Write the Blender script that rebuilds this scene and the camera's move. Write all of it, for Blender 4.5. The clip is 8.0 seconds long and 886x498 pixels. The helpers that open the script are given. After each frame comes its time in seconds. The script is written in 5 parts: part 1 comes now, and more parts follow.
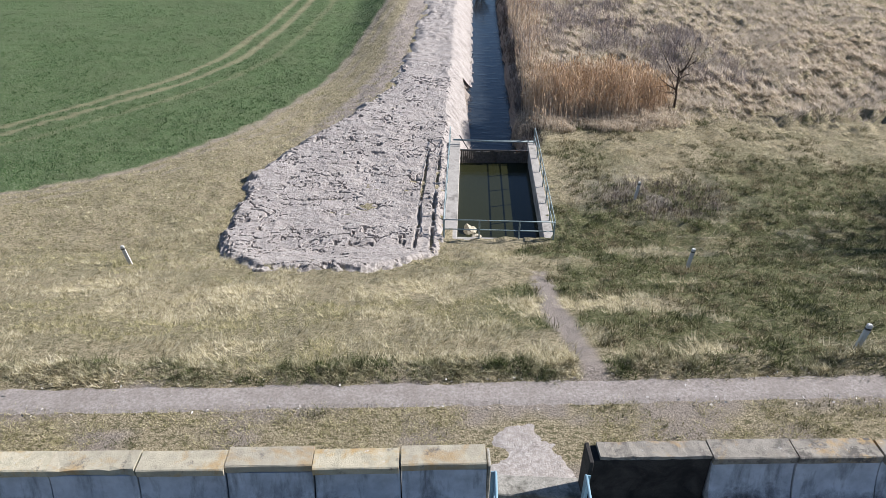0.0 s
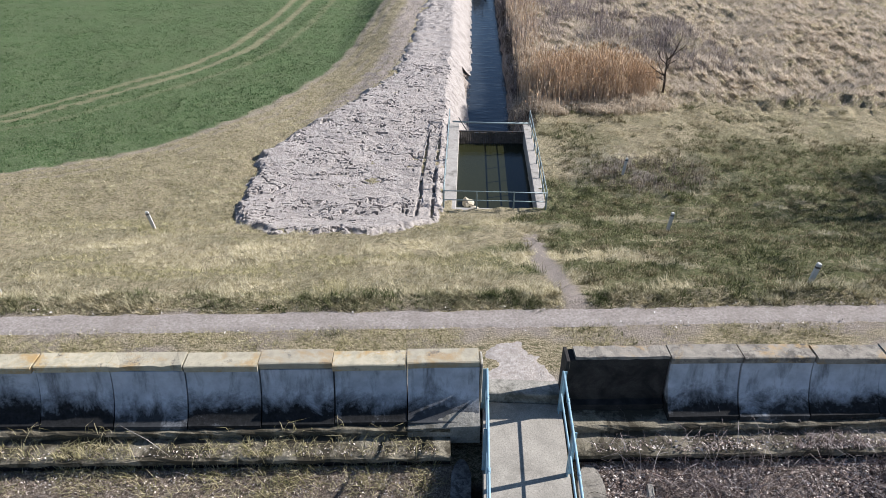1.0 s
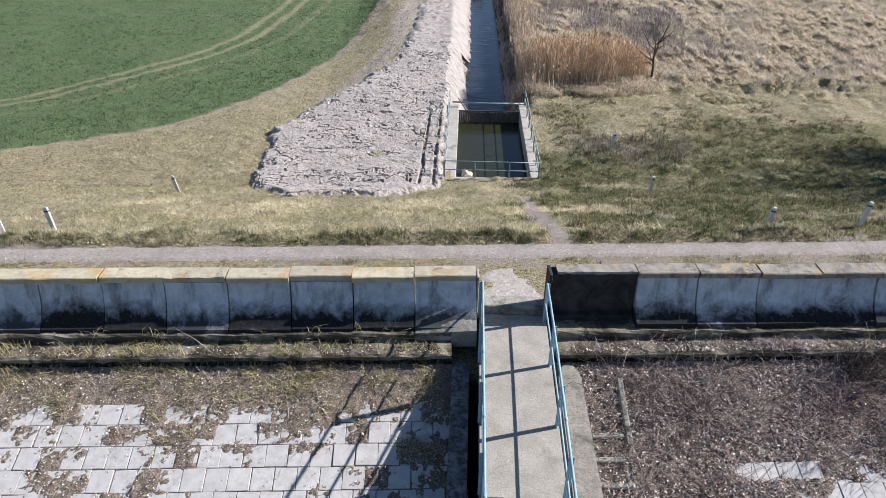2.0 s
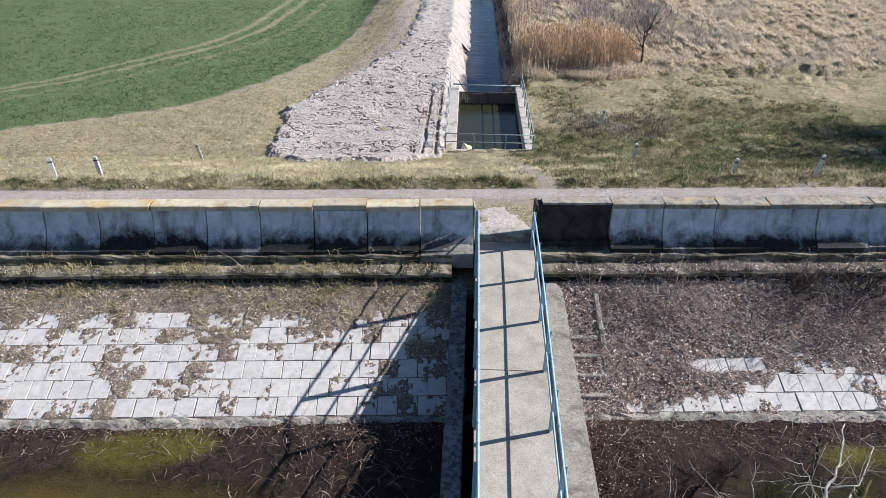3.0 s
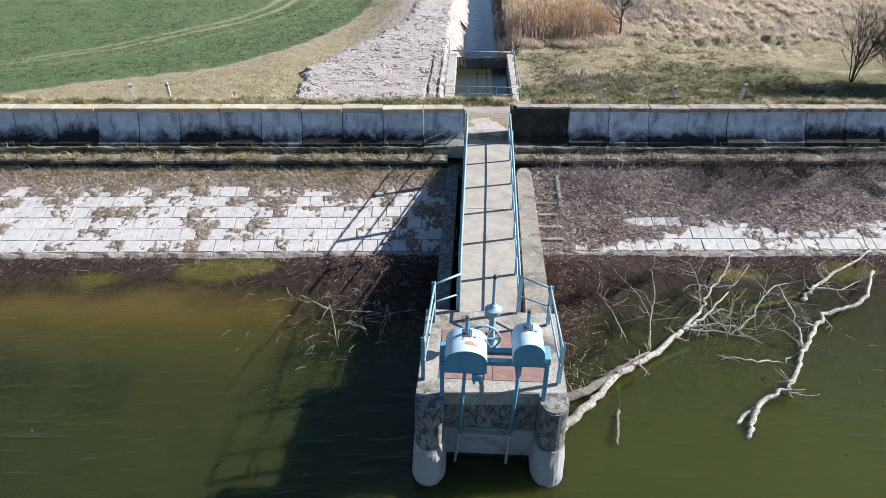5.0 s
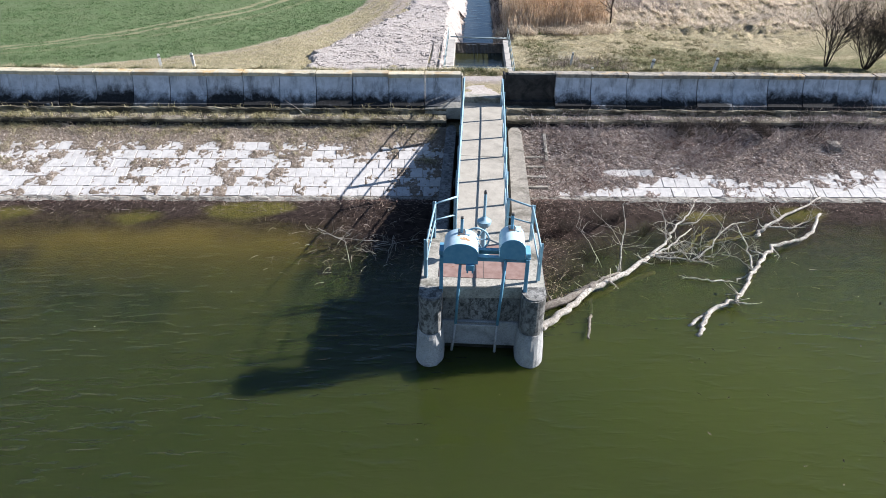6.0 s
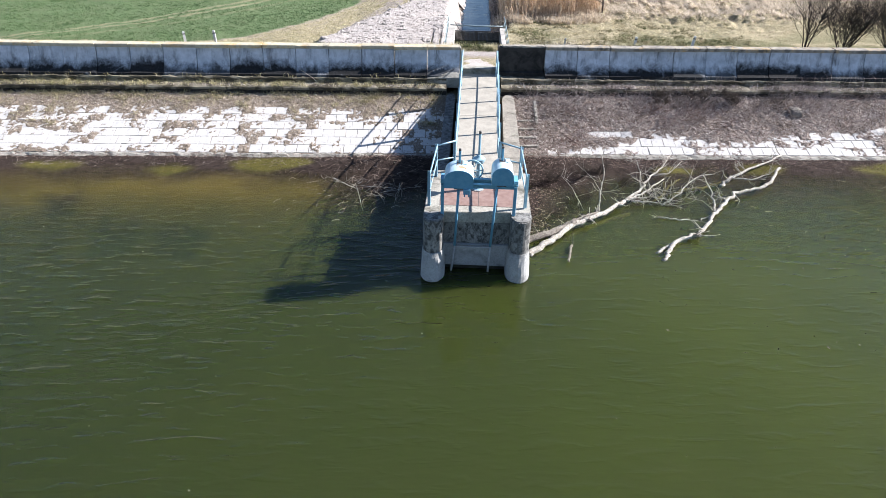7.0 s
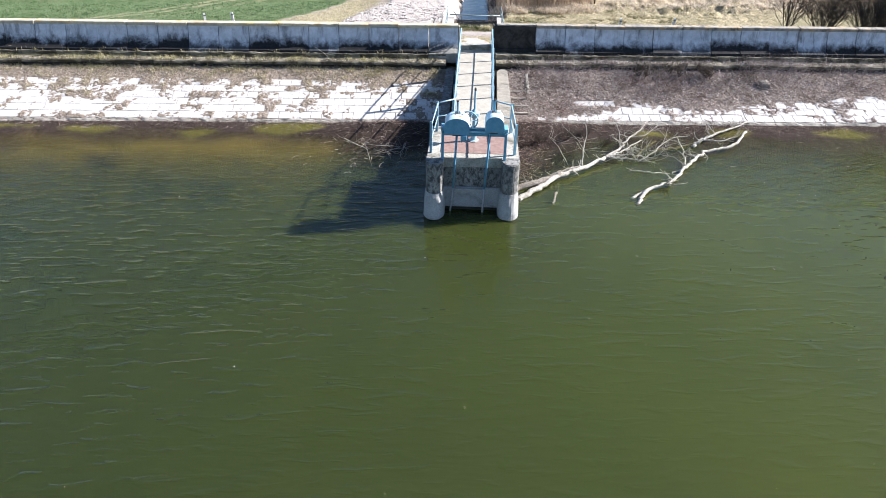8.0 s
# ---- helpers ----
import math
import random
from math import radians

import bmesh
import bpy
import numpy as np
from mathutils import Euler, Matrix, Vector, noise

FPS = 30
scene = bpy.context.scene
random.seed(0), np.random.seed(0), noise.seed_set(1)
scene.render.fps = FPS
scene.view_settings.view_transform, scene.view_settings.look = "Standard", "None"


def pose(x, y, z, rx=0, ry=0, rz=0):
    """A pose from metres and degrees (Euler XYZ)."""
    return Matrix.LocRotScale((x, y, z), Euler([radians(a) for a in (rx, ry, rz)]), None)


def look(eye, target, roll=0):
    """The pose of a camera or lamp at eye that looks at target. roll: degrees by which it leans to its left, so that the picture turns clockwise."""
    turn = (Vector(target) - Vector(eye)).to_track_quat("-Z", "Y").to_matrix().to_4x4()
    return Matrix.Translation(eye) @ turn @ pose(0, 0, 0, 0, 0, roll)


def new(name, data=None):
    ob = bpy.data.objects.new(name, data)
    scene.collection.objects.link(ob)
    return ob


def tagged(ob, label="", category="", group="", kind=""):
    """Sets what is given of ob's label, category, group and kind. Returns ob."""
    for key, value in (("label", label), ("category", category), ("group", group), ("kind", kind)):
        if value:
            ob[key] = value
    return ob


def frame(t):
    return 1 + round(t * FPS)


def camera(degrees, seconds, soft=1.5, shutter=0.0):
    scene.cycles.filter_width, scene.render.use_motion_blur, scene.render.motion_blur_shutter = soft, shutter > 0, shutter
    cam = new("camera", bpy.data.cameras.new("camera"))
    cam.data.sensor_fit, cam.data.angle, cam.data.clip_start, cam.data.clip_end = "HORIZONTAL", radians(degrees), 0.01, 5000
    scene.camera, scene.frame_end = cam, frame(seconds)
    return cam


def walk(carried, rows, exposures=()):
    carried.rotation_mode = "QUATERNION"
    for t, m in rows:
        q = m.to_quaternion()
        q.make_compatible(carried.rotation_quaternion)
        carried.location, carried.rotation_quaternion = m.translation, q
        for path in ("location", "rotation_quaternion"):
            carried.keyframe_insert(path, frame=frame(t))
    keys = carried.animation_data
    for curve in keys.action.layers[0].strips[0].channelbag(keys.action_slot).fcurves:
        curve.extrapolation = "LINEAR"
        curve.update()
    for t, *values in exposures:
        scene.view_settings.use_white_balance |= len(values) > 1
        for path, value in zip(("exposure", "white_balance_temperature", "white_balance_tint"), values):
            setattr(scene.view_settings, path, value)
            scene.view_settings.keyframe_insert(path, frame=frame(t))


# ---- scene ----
cam = camera(66.5, 8.0, 0.6)
PATH = [
    (0, (-1.041, -7.846, 12.516), (-0.99, -6.151, 11.455), 0.5),
    (0.5, (-1.06, -9.047, 12.518), (-1.01, -7.353, 11.456), 0.5),
    (1, (-1.098, -10.386, 12.473), (-1.047, -8.692, 11.411), 0.5),
    (1.5, (-1.172, -11.847, 12.437), (-1.12, -10.154, 11.374), 0.6),
    (1.7, (-1.246, -12.443, 12.431), (-1.19, -10.75, 11.366), 0.7),
    (2.8, (-1.283, -16.004, 12.278), (-1.234, -14.312, 11.214), 0.7),
    (3, (-1.361, -16.683, 12.233), (-1.309, -14.987, 11.173), 0.7),
    (3.5, (-1.375, -18.411, 12.188), (-1.324, -16.716, 11.128), 0.8),
    (4, (-1.379, -20.203, 12.128), (-1.329, -18.507, 11.069), 0.8),
    (4.2, (-1.395, -20.93, 12.112), (-1.341, -19.238, 11.047), 0.6),
    (4.5, (-1.406, -22.011, 12.066), (-1.355, -20.315, 11.007), 0.8),
    (4.7, (-1.384, -22.756, 12.083), (-1.337, -21.061, 11.022), 0.6),
    (5.8, (-1.467, -26.703, 11.883), (-1.415, -25.007, 10.824), 1.0),
    (6, (-1.492, -27.429, 11.838), (-1.439, -25.732, 10.78), 1.0),
    (6.5, (-1.551, -29.236, 11.734), (-1.498, -27.538, 10.679), 1.1),
    (7, (-1.612, -31.052, 11.625), (-1.557, -29.353, 10.572), 1.1),
    (7.5, (-1.661, -32.846, 11.519), (-1.604, -31.145, 10.467), 1.2),
    (8, (-1.705, -34.68, 11.452), (-1.649, -32.978, 10.402), 1.1),
]
walk(cam, [(t, look(eye, target, roll)) for t, eye, target, roll in PATH], [(0, 0.79, 6050, 14), (4.5, 1.07, 6050, 14), (6, 1.27, 6050, 14), (8, 1.66, 6050, 14)])

# ---- light ----
SUN_EL, SUN_AZ = 33.0, 77.5
world = bpy.data.worlds.new("sky")
scene.world = world
world.use_nodes = True
sky = world.node_tree.nodes.new("ShaderNodeTexSky")
sky.sky_type = "NISHITA"
sky.sun_disc = False
sky.sun_elevation, sky.sun_rotation = radians(SUN_EL), radians(SUN_AZ)
sky.dust_density = 0.2
sky.ozone_density = 2.6
world.node_tree.links.new(sky.outputs[0], world.node_tree.nodes["Background"].inputs[0])
world.node_tree.nodes["Background"].inputs[1].default_value = 0.059
sun_way = Vector((math.sin(radians(SUN_AZ)) * math.cos(radians(SUN_EL)), math.cos(radians(SUN_AZ)) * math.cos(radians(SUN_EL)), math.sin(radians(SUN_EL))))
sun = new("sun", bpy.data.lights.new("sun", "SUN"))
sun.data.energy, sun.data.angle, sun.data.color = 5.0, radians(0.53), (1.0, 0.94, 0.86)
sun.matrix_world = look(sun_way * 100, (0, 0, 0))


# ---- materials ----
def shader(name, rough=0.9, metal=0.0, spec=0.3):
    m = bpy.data.materials.new(name)
    m.use_nodes = True
    b = m.node_tree.nodes["Principled BSDF"]
    b.inputs["Roughness"].default_value = rough
    b.inputs["Metallic"].default_value = metal
    b.inputs["Specular IOR Level"].default_value = spec
    return m, m.node_tree, b


def node(nt, kind, **values):
    n = nt.nodes.new(kind)
    for k, v in values.items():
        n.inputs[k].default_value = v
    return n


def noise_tex(nt, scale, detail=6, rough=0.6, warp=0.0, stretch=None, coords="Object"):
    c = nt.nodes.new("ShaderNodeTexCoord")
    n = node(nt, "ShaderNodeTexNoise", Scale=scale, Detail=detail, Roughness=rough, Distortion=warp)
    src = c.outputs[coords]
    if coords == "World":
        src = nt.nodes.new("ShaderNodeNewGeometry").outputs["Position"]
    if stretch:
        mp = node(nt, "ShaderNodeMapping", Scale=stretch)
        nt.links.new(src, mp.inputs[0])
        src = mp.outputs[0]
    nt.links.new(src, n.inputs["Vector"])
    return n.outputs["Fac"]


def world_noise(nt, scale, detail=6, rough=0.6, warp=0.0, stretch=None):
    c = nt.nodes.new("ShaderNodeNewGeometry")
    n = node(nt, "ShaderNodeTexNoise", Scale=scale, Detail=detail, Roughness=rough, Distortion=warp)
    src = c.outputs["Position"]
    if stretch:
        mp = node(nt, "ShaderNodeMapping", Scale=stretch)
        nt.links.new(src, mp.inputs[0])
        src = mp.outputs[0]
    nt.links.new(src, n.inputs["Vector"])
    return n.outputs["Fac"]


def ramp(nt, fac, stops):
    r = nt.nodes.new("ShaderNodeValToRGB")
    e = r.color_ramp.elements
    while len(e) < len(stops):
        e.new(0.5)
    for el, (p, c) in zip(e, stops):
        el.position = p
        el.color = (*c, 1) if len(c) == 3 else c
    nt.links.new(fac, r.inputs[0])
    return r.outputs[0]


def step(nt, fac, lo, hi):
    return ramp(nt, fac, [(lo, (0, 0, 0)), (hi, (1, 1, 1))])


def mix(nt, fac, a, b):
    n = nt.nodes.new("ShaderNodeMixRGB")
    for sock, v in zip(n.inputs, (fac, a, b)):
        if isinstance(v, (int, float)):
            sock.default_value = v
        elif isinstance(v, tuple):
            sock.default_value = (*v, 1)
        else:
            nt.links.new(v, sock)
    return n.outputs[0]


def arith(nt, op, a, b):
    n = nt.nodes.new("ShaderNodeMath")
    n.operation = op
    n.use_clamp = True
    for sock, v in zip(n.inputs, (a, b)):
        if isinstance(v, (int, float)):
            sock.default_value = v
        else:
            nt.links.new(v, sock)
    return n.outputs[0]


def attr(nt, name):
    n = nt.nodes.new("ShaderNodeAttribute")
    n.attribute_name = name
    return n.outputs["Fac"]


def bump(nt, bsdf, height, strength=0.5, distance=0.02):
    b = node(nt, "ShaderNodeBump", Strength=strength, Distance=distance)
    nt.links.new(height, b.inputs["Height"])
    nt.links.new(b.outputs[0], bsdf.inputs["Normal"])


def paint(nt, bsdf, col):
    nt.links.new(col, bsdf.inputs["Base Color"])


def island(nt):
    return nt.nodes.new("ShaderNodeNewGeometry").outputs["Random Per Island"]


def piece_random(nt):
    return nt.nodes.new("ShaderNodeObjectInfo").outputs["Random"]


def concrete(name, light, dark, stain, stain_lo=0.5, stain_hi=0.62, rough=0.92, grain=60, streak=None, bump_d=0.01):
    m, nt, b = shader(name, rough)
    col = ramp(nt, world_noise(nt, 2.2, 8, 0.65), [(0.3, dark), (0.62, light)])
    col = mix(nt, arith(nt, "MULTIPLY", step(nt, world_noise(nt, grain, 3, 0.7), 0.48, 0.64), 0.5), col, tuple(c * 0.42 for c in dark))
    col = mix(nt, arith(nt, "MULTIPLY", step(nt, world_noise(nt, grain * 0.55, 4, 0.75, 0.4), 0.58, 0.66), 0.55), col, tuple(min(0.8, c * 1.35) for c in light))
    s = step(nt, world_noise(nt, 1.3, 9, 0.7, 0.4, streak), stain_lo, stain_hi)
    col = mix(nt, s, col, stain)
    col = mix(nt, arith(nt, "MULTIPLY", piece_random(nt), 0.25), col, dark)
    paint(nt, b, col)
    bump(nt, b, world_noise(nt, grain * 0.7, 8, 0.7), 0.7, bump_d)
    return m


M = {}


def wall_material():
    m, nt, b = shader("sky_tinted_algae_wall_concrete", 0.9)
    # Base grey leans blue, baking in the skylight on the shaded face.
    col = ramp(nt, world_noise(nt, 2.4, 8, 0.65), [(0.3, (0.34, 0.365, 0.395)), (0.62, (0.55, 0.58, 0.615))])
    streak = step(nt, world_noise(nt, 2.6, 7, 0.7, 0.2, (1.0, 1.0, 0.1)), 0.5, 0.68)
    col = mix(nt, arith(nt, "MULTIPLY", streak, 0.75), col, (0.07, 0.07, 0.07))
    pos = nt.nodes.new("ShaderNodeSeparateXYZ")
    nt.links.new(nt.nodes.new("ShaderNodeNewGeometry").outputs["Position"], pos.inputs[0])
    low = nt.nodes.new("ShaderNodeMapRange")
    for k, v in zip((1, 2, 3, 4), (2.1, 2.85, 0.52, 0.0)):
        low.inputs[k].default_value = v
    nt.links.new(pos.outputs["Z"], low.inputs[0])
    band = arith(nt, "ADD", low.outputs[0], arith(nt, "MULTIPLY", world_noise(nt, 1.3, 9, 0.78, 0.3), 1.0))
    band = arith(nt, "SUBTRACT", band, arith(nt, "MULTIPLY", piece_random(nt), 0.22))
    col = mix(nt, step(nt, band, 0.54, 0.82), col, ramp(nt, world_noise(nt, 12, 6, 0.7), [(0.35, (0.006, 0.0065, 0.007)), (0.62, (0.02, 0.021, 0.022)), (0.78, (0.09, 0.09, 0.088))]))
    paint(nt, b, col)
    bump(nt, b, world_noise(nt, 40, 8, 0.7), 0.6, 0.01)
    return m


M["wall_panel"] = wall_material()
M["wall_dark"] = concrete("near_black_concrete", (0.06, 0.055, 0.05), (0.03, 0.028, 0.025), (0.012, 0.012, 0.012), 0.45, 0.6)
M["deck"] = concrete("washed_deck_concrete", (0.41, 0.38, 0.32), (0.28, 0.26, 0.22), (0.15, 0.14, 0.115), 0.53, 0.72, grain=30)
M["pier"] = concrete("mossy_pier_concrete", (0.4, 0.38, 0.33), (0.24, 0.23, 0.195), (0.1, 0.095, 0.075), 0.5, 0.64, grain=20, bump_d=0.02)
M["pier_low"] = concrete("bleached_pier_concrete", (0.4, 0.4, 0.385), (0.29, 0.29, 0.28), (0.14, 0.14, 0.13), 0.54, 0.66, grain=30)
M["pier_stain"] = concrete("black_stained_concrete", (0.3, 0.295, 0.275), (0.15, 0.147, 0.135), (0.055, 0.055, 0.052), 0.45, 0.58, grain=17, streak=(5.5, 5.5, 3.6), bump_d=0.02)
M["wet_and_void"] = concrete("wet_algae_and_void_concrete", (0.05, 0.05, 0.035), (0.025, 0.025, 0.018), (0.012, 0.012, 0.01), 0.45, 0.6, rough=0.4)
M["kerb"] = concrete("rough_kerb_concrete", (0.33, 0.305, 0.26), (0.2, 0.185, 0.155), (0.09, 0.083, 0.065), 0.5, 0.64, grain=18, bump_d=0.025)
M["ledge"] = concrete("mossy_ledge_concrete", (0.3, 0.27, 0.2), (0.13, 0.115, 0.08), (0.05, 0.043, 0.028), 0.44, 0.54, grain=30, bump_d=0.03)
M["basin"] = concrete("basin_concrete", (0.46, 0.435, 0.39), (0.32, 0.3, 0.27), (0.16, 0.15, 0.13), 0.53, 0.68, grain=24, bump_d=0.02)


def coping_material(name, light, dark, patch):
    m, nt, b = shader(name, 0.95)
    col = ramp(nt, world_noise(nt, 4, 9, 0.7), [(0.32, dark), (0.6, light)])
    col = mix(nt, arith(nt, "MULTIPLY", step(nt, world_noise(nt, 1.4, 7, 0.72, 0.3), 0.5, 0.62), 0.8), col, (0.47, 0.3, 0.1))
    col = mix(nt, step(nt, world_noise(nt, 2.6, 9, 0.78), patch, patch + 0.08), col, (0.11, 0.1, 0.085))
    col = mix(nt, step(nt, world_noise(nt, 7, 9, 0.75), 0.62, 0.68), col, (0.62, 0.6, 0.54))
    col = mix(nt, arith(nt, "MULTIPLY", piece_random(nt), 0.45), col, (0.24, 0.22, 0.19))
    paint(nt, b, col)
    bump(nt, b, world_noise(nt, 40, 8, 0.7), 0.9, 0.015)
    return m


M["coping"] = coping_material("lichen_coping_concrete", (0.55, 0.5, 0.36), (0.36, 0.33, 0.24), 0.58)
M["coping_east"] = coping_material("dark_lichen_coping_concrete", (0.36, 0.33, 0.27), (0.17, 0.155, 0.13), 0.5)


def tile_material():
    m, nt, b = shader("bleached_slab_concrete", 0.9)
    col = ramp(nt, world_noise(nt, 5, 8, 0.65), [(0.3, (0.36, 0.348, 0.325)), (0.6, (0.53, 0.515, 0.485))])
    col = mix(nt, arith(nt, "MULTIPLY", piece_random(nt), 0.5), col, (0.44, 0.425, 0.405))
    col = mix(nt, step(nt, world_noise(nt, 4, 9, 0.75, 0.5), 0.6, 0.68), col, (0.2, 0.17, 0.14))
    paint(nt, b, col)
    bump(nt, b, world_noise(nt, 50, 6, 0.7), 0.5, 0.006)
    return m


M["tile"] = tile_material()


def painted_steel(name, col1, col2, rust=0.66):
    m, nt, b = shader(name, 0.5, 0.0, 0.4)
    c = ramp(nt, noise_tex(nt, 6, 6), [(0.35, col1), (0.65, col2)])
    c = mix(nt, step(nt, noise_tex(nt, 5, 9, 0.7, 0.3), rust, rust + 0.05), c, (0.19, 0.07, 0.025))
    paint(nt, b, c)
    bump(nt, b, noise_tex(nt, 80, 4), 0.3, 0.003)
    return m


M["rail"] = painted_steel("turquoise_painted_steel", (0.19, 0.32, 0.395), (0.29, 0.43, 0.49), 0.69)
M["hood"] = painted_steel("faded_blue_sheet_steel", (0.36, 0.53, 0.6), (0.5, 0.62, 0.67), 0.69)
# Deeper blue carries the shade on the hoods' ends; the frame shares it.
M["shade_blue"] = painted_steel("blue_sheet_steel", (0.09, 0.25, 0.37), (0.14, 0.31, 0.42), 0.72)
M["rust_plate"] = painted_steel("rusty_deck_plate", (0.2, 0.125, 0.1), (0.27, 0.185, 0.155), 0.62)
M["dark_steel"] = painted_steel("dark_bare_steel", (0.04, 0.04, 0.04), (0.08, 0.075, 0.07), 0.6)
M["grey_rail"] = painted_steel("grey_green_painted_pipe", (0.2, 0.27, 0.28), (0.3, 0.36, 0.36), 0.62)
M["white_post"] = concrete("white_painted_post", (0.74, 0.74, 0.72), (0.6, 0.6, 0.58), (0.4, 0.4, 0.38), 0.62, 0.7)
M["black_band"] = painted_steel("black_band", (0.03, 0.03, 0.03), (0.05, 0.05, 0.05), 0.8)


def ground_material():
    m, nt, b = shader("meadow_and_field", 1.0, 0.0, 0.1)
    fine, mid, big = world_noise(nt, 28, 8, 0.75), world_noise(nt, 4.5, 8, 0.7, 0.6), world_noise(nt, 0.35, 5, 0.6)
    clumps = world_noise(nt, 9, 6, 0.7, 0.8, (0.7, 1.3, 1.0))
    straw = ramp(nt, fine, [(0.36, (0.08, 0.065, 0.036)), (0.48, (0.32, 0.272, 0.17)), (0.62, (0.6, 0.525, 0.37))])
    straw = mix(nt, step(nt, clumps, 0.5, 0.58), straw, (0.15, 0.138, 0.075))
    green = ramp(nt, fine, [(0.34, (0.03, 0.035, 0.014)), (0.5, (0.11, 0.12, 0.05)), (0.66, (0.32, 0.3, 0.18))])
    green = mix(nt, step(nt, clumps, 0.5, 0.64), green, (0.035, 0.042, 0.017))
    col = mix(nt, arith(nt, "MULTIPLY", attr(nt, "lush"), step(nt, mid, 0.28, 0.5)), straw, green)
    earth = ramp(nt, fine, [(0.3, (0.17, 0.14, 0.115)), (0.65, (0.43, 0.38, 0.33))])
    col = mix(nt, attr(nt, "bare"), col, earth)
    rows = world_noise(nt, 11, 7, 0.75)
    crop = ramp(nt, rows, [(0.34, (0.03, 0.06, 0.022)), (0.5, (0.09, 0.14, 0.058)), (0.64, (0.23, 0.25, 0.15))])
    crop = mix(nt, arith(nt, "MULTIPLY", step(nt, big, 0.42, 0.7), 0.45), crop, (0.12, 0.135, 0.075))
    crop = mix(nt, arith(nt, "MULTIPLY", attr(nt, "tram"), 0.75), crop, (0.27, 0.245, 0.15))
    col = mix(nt, attr(nt, "crop"), col, crop)
    mud = ramp(nt, mid, [(0.3, (0.014, 0.01, 0.008)), (0.6, (0.055, 0.04, 0.033))])
    mud = mix(nt, attr(nt, "bed"), mud, (0.16, 0.12, 0.03))
    mud = mix(nt, attr(nt, "algae"), mud, ramp(nt, mid, [(0.3, (0.07, 0.065, 0.018)), (0.65, (0.14, 0.125, 0.032))]))
    col = mix(nt, attr(nt, "mud"), col, mud)
    paint(nt, b, col)
    bump(nt, b, world_noise(nt, 16, 9, 0.75), 1.0, 0.1)
    return m


M["ground"] = ground_material()


def plain_noise(name, stops, scale, rough=1.0, bump_scale=30, bump_d=0.03, warp=0.3, spec=0.1):
    m, nt, b = shader(name, rough, 0.0, spec)
    c = ramp(nt, world_noise(nt, scale, 9, 0.72, warp), stops)
    c = mix(nt, arith(nt, "MULTIPLY", step(nt, world_noise(nt, scale * 0.12, 4), 0.4, 0.65), 0.35), c, stops[0][1])
    paint(nt, b, c)
    bump(nt, b, world_noise(nt, bump_scale, 9, 0.75), 0.9, bump_d)
    return m


M["path"] = plain_noise("trodden_gravel", [(0.3, (0.2, 0.175, 0.15)), (0.5, (0.34, 0.305, 0.275)), (0.68, (0.47, 0.43, 0.395))], 16)
M["heap"] = plain_noise("dried_grey_silt", [(0.3, (0.2, 0.178, 0.158)), (0.46, (0.37, 0.337, 0.307)), (0.66, (0.5, 0.46, 0.425))], 11, bump_scale=22, bump_d=0.06)
M["silt"] = plain_noise("brown_litter", [(0.34, (0.05, 0.038, 0.03)), (0.48, (0.19, 0.15, 0.125)), (0.63, (0.48, 0.42, 0.37))], 26, bump_scale=35, bump_d=0.04)
M["silt_west"] = plain_noise("grey_brown_silt", [(0.34, (0.06, 0.045, 0.034)), (0.5, (0.21, 0.17, 0.13)), (0.64, (0.46, 0.4, 0.32))], 30, bump_scale=35, bump_d=0.04)
M["threshold"] = plain_noise("pale_rubble_ramp", [(0.3, (0.27, 0.24, 0.21)), (0.5, (0.42, 0.38, 0.34)), (0.68, (0.58, 0.54, 0.5))], 11)


def blades(name, stops, patch=None, clump=0.0, thin=False):
    """Leaf and stalk colours; clump: how much whole tufts differ in tone."""
    m, nt, b = shader(name, 0.8, 0.0, 0.15)
    pick = island(nt)
    if clump:
        tuft = step(nt, world_noise(nt, 5.0, 4, 0.65, 0.6, (0.8, 1.3, 1.0)), 0.4, 0.58)
        pick = mix(nt, clump, pick, arith(nt, "MULTIPLY", tuft, arith(nt, "ADD", arith(nt, "MULTIPLY", pick, 0.6), 0.45)))
    c = ramp(nt, pick, stops)
    if patch:
        c = mix(nt, step(nt, world_noise(nt, 0.8, 5, 0.65), 0.42, 0.6), c, ramp(nt, pick, patch))
    paint(nt, b, c)
    if thin:
        glow = nt.nodes.new("ShaderNodeBsdfTranslucent")
        nt.links.new(c, glow.inputs["Color"])
        both = node(nt, "ShaderNodeMixShader", Fac=0.35)
        nt.links.new(b.outputs[0], both.inputs[1])
        nt.links.new(glow.outputs[0], both.inputs[2])
        nt.links.new(both.outputs[0], nt.nodes["Material Output"].inputs["Surface"])
    return m


STRAW = [(0.0, (0.14, 0.12, 0.06)), (0.3, (0.5, 0.44, 0.27)), (1.0, (0.88, 0.81, 0.6))]
GREEN = [(0.0, (0.02, 0.026, 0.01)), (0.4, (0.075, 0.095, 0.032)), (0.7, (0.19, 0.2, 0.085)), (1.0, (0.5, 0.46, 0.3))]
M["straw"] = blades("dry_grass_blades", STRAW, None, 0.75, True)
M["pale_straw"] = blades("bleached_grass_blades", [(0.0, (0.14, 0.108, 0.072)), (0.3, (0.54, 0.455, 0.34)), (1.0, (0.92, 0.82, 0.68))], None, 0.6, True)
M["lush"] = blades("dark_green_blades", GREEN, [(0.0, (0.06, 0.05, 0.025)), (0.55, (0.27, 0.23, 0.13)), (1.0, (0.64, 0.55, 0.38))], 0.7, True)
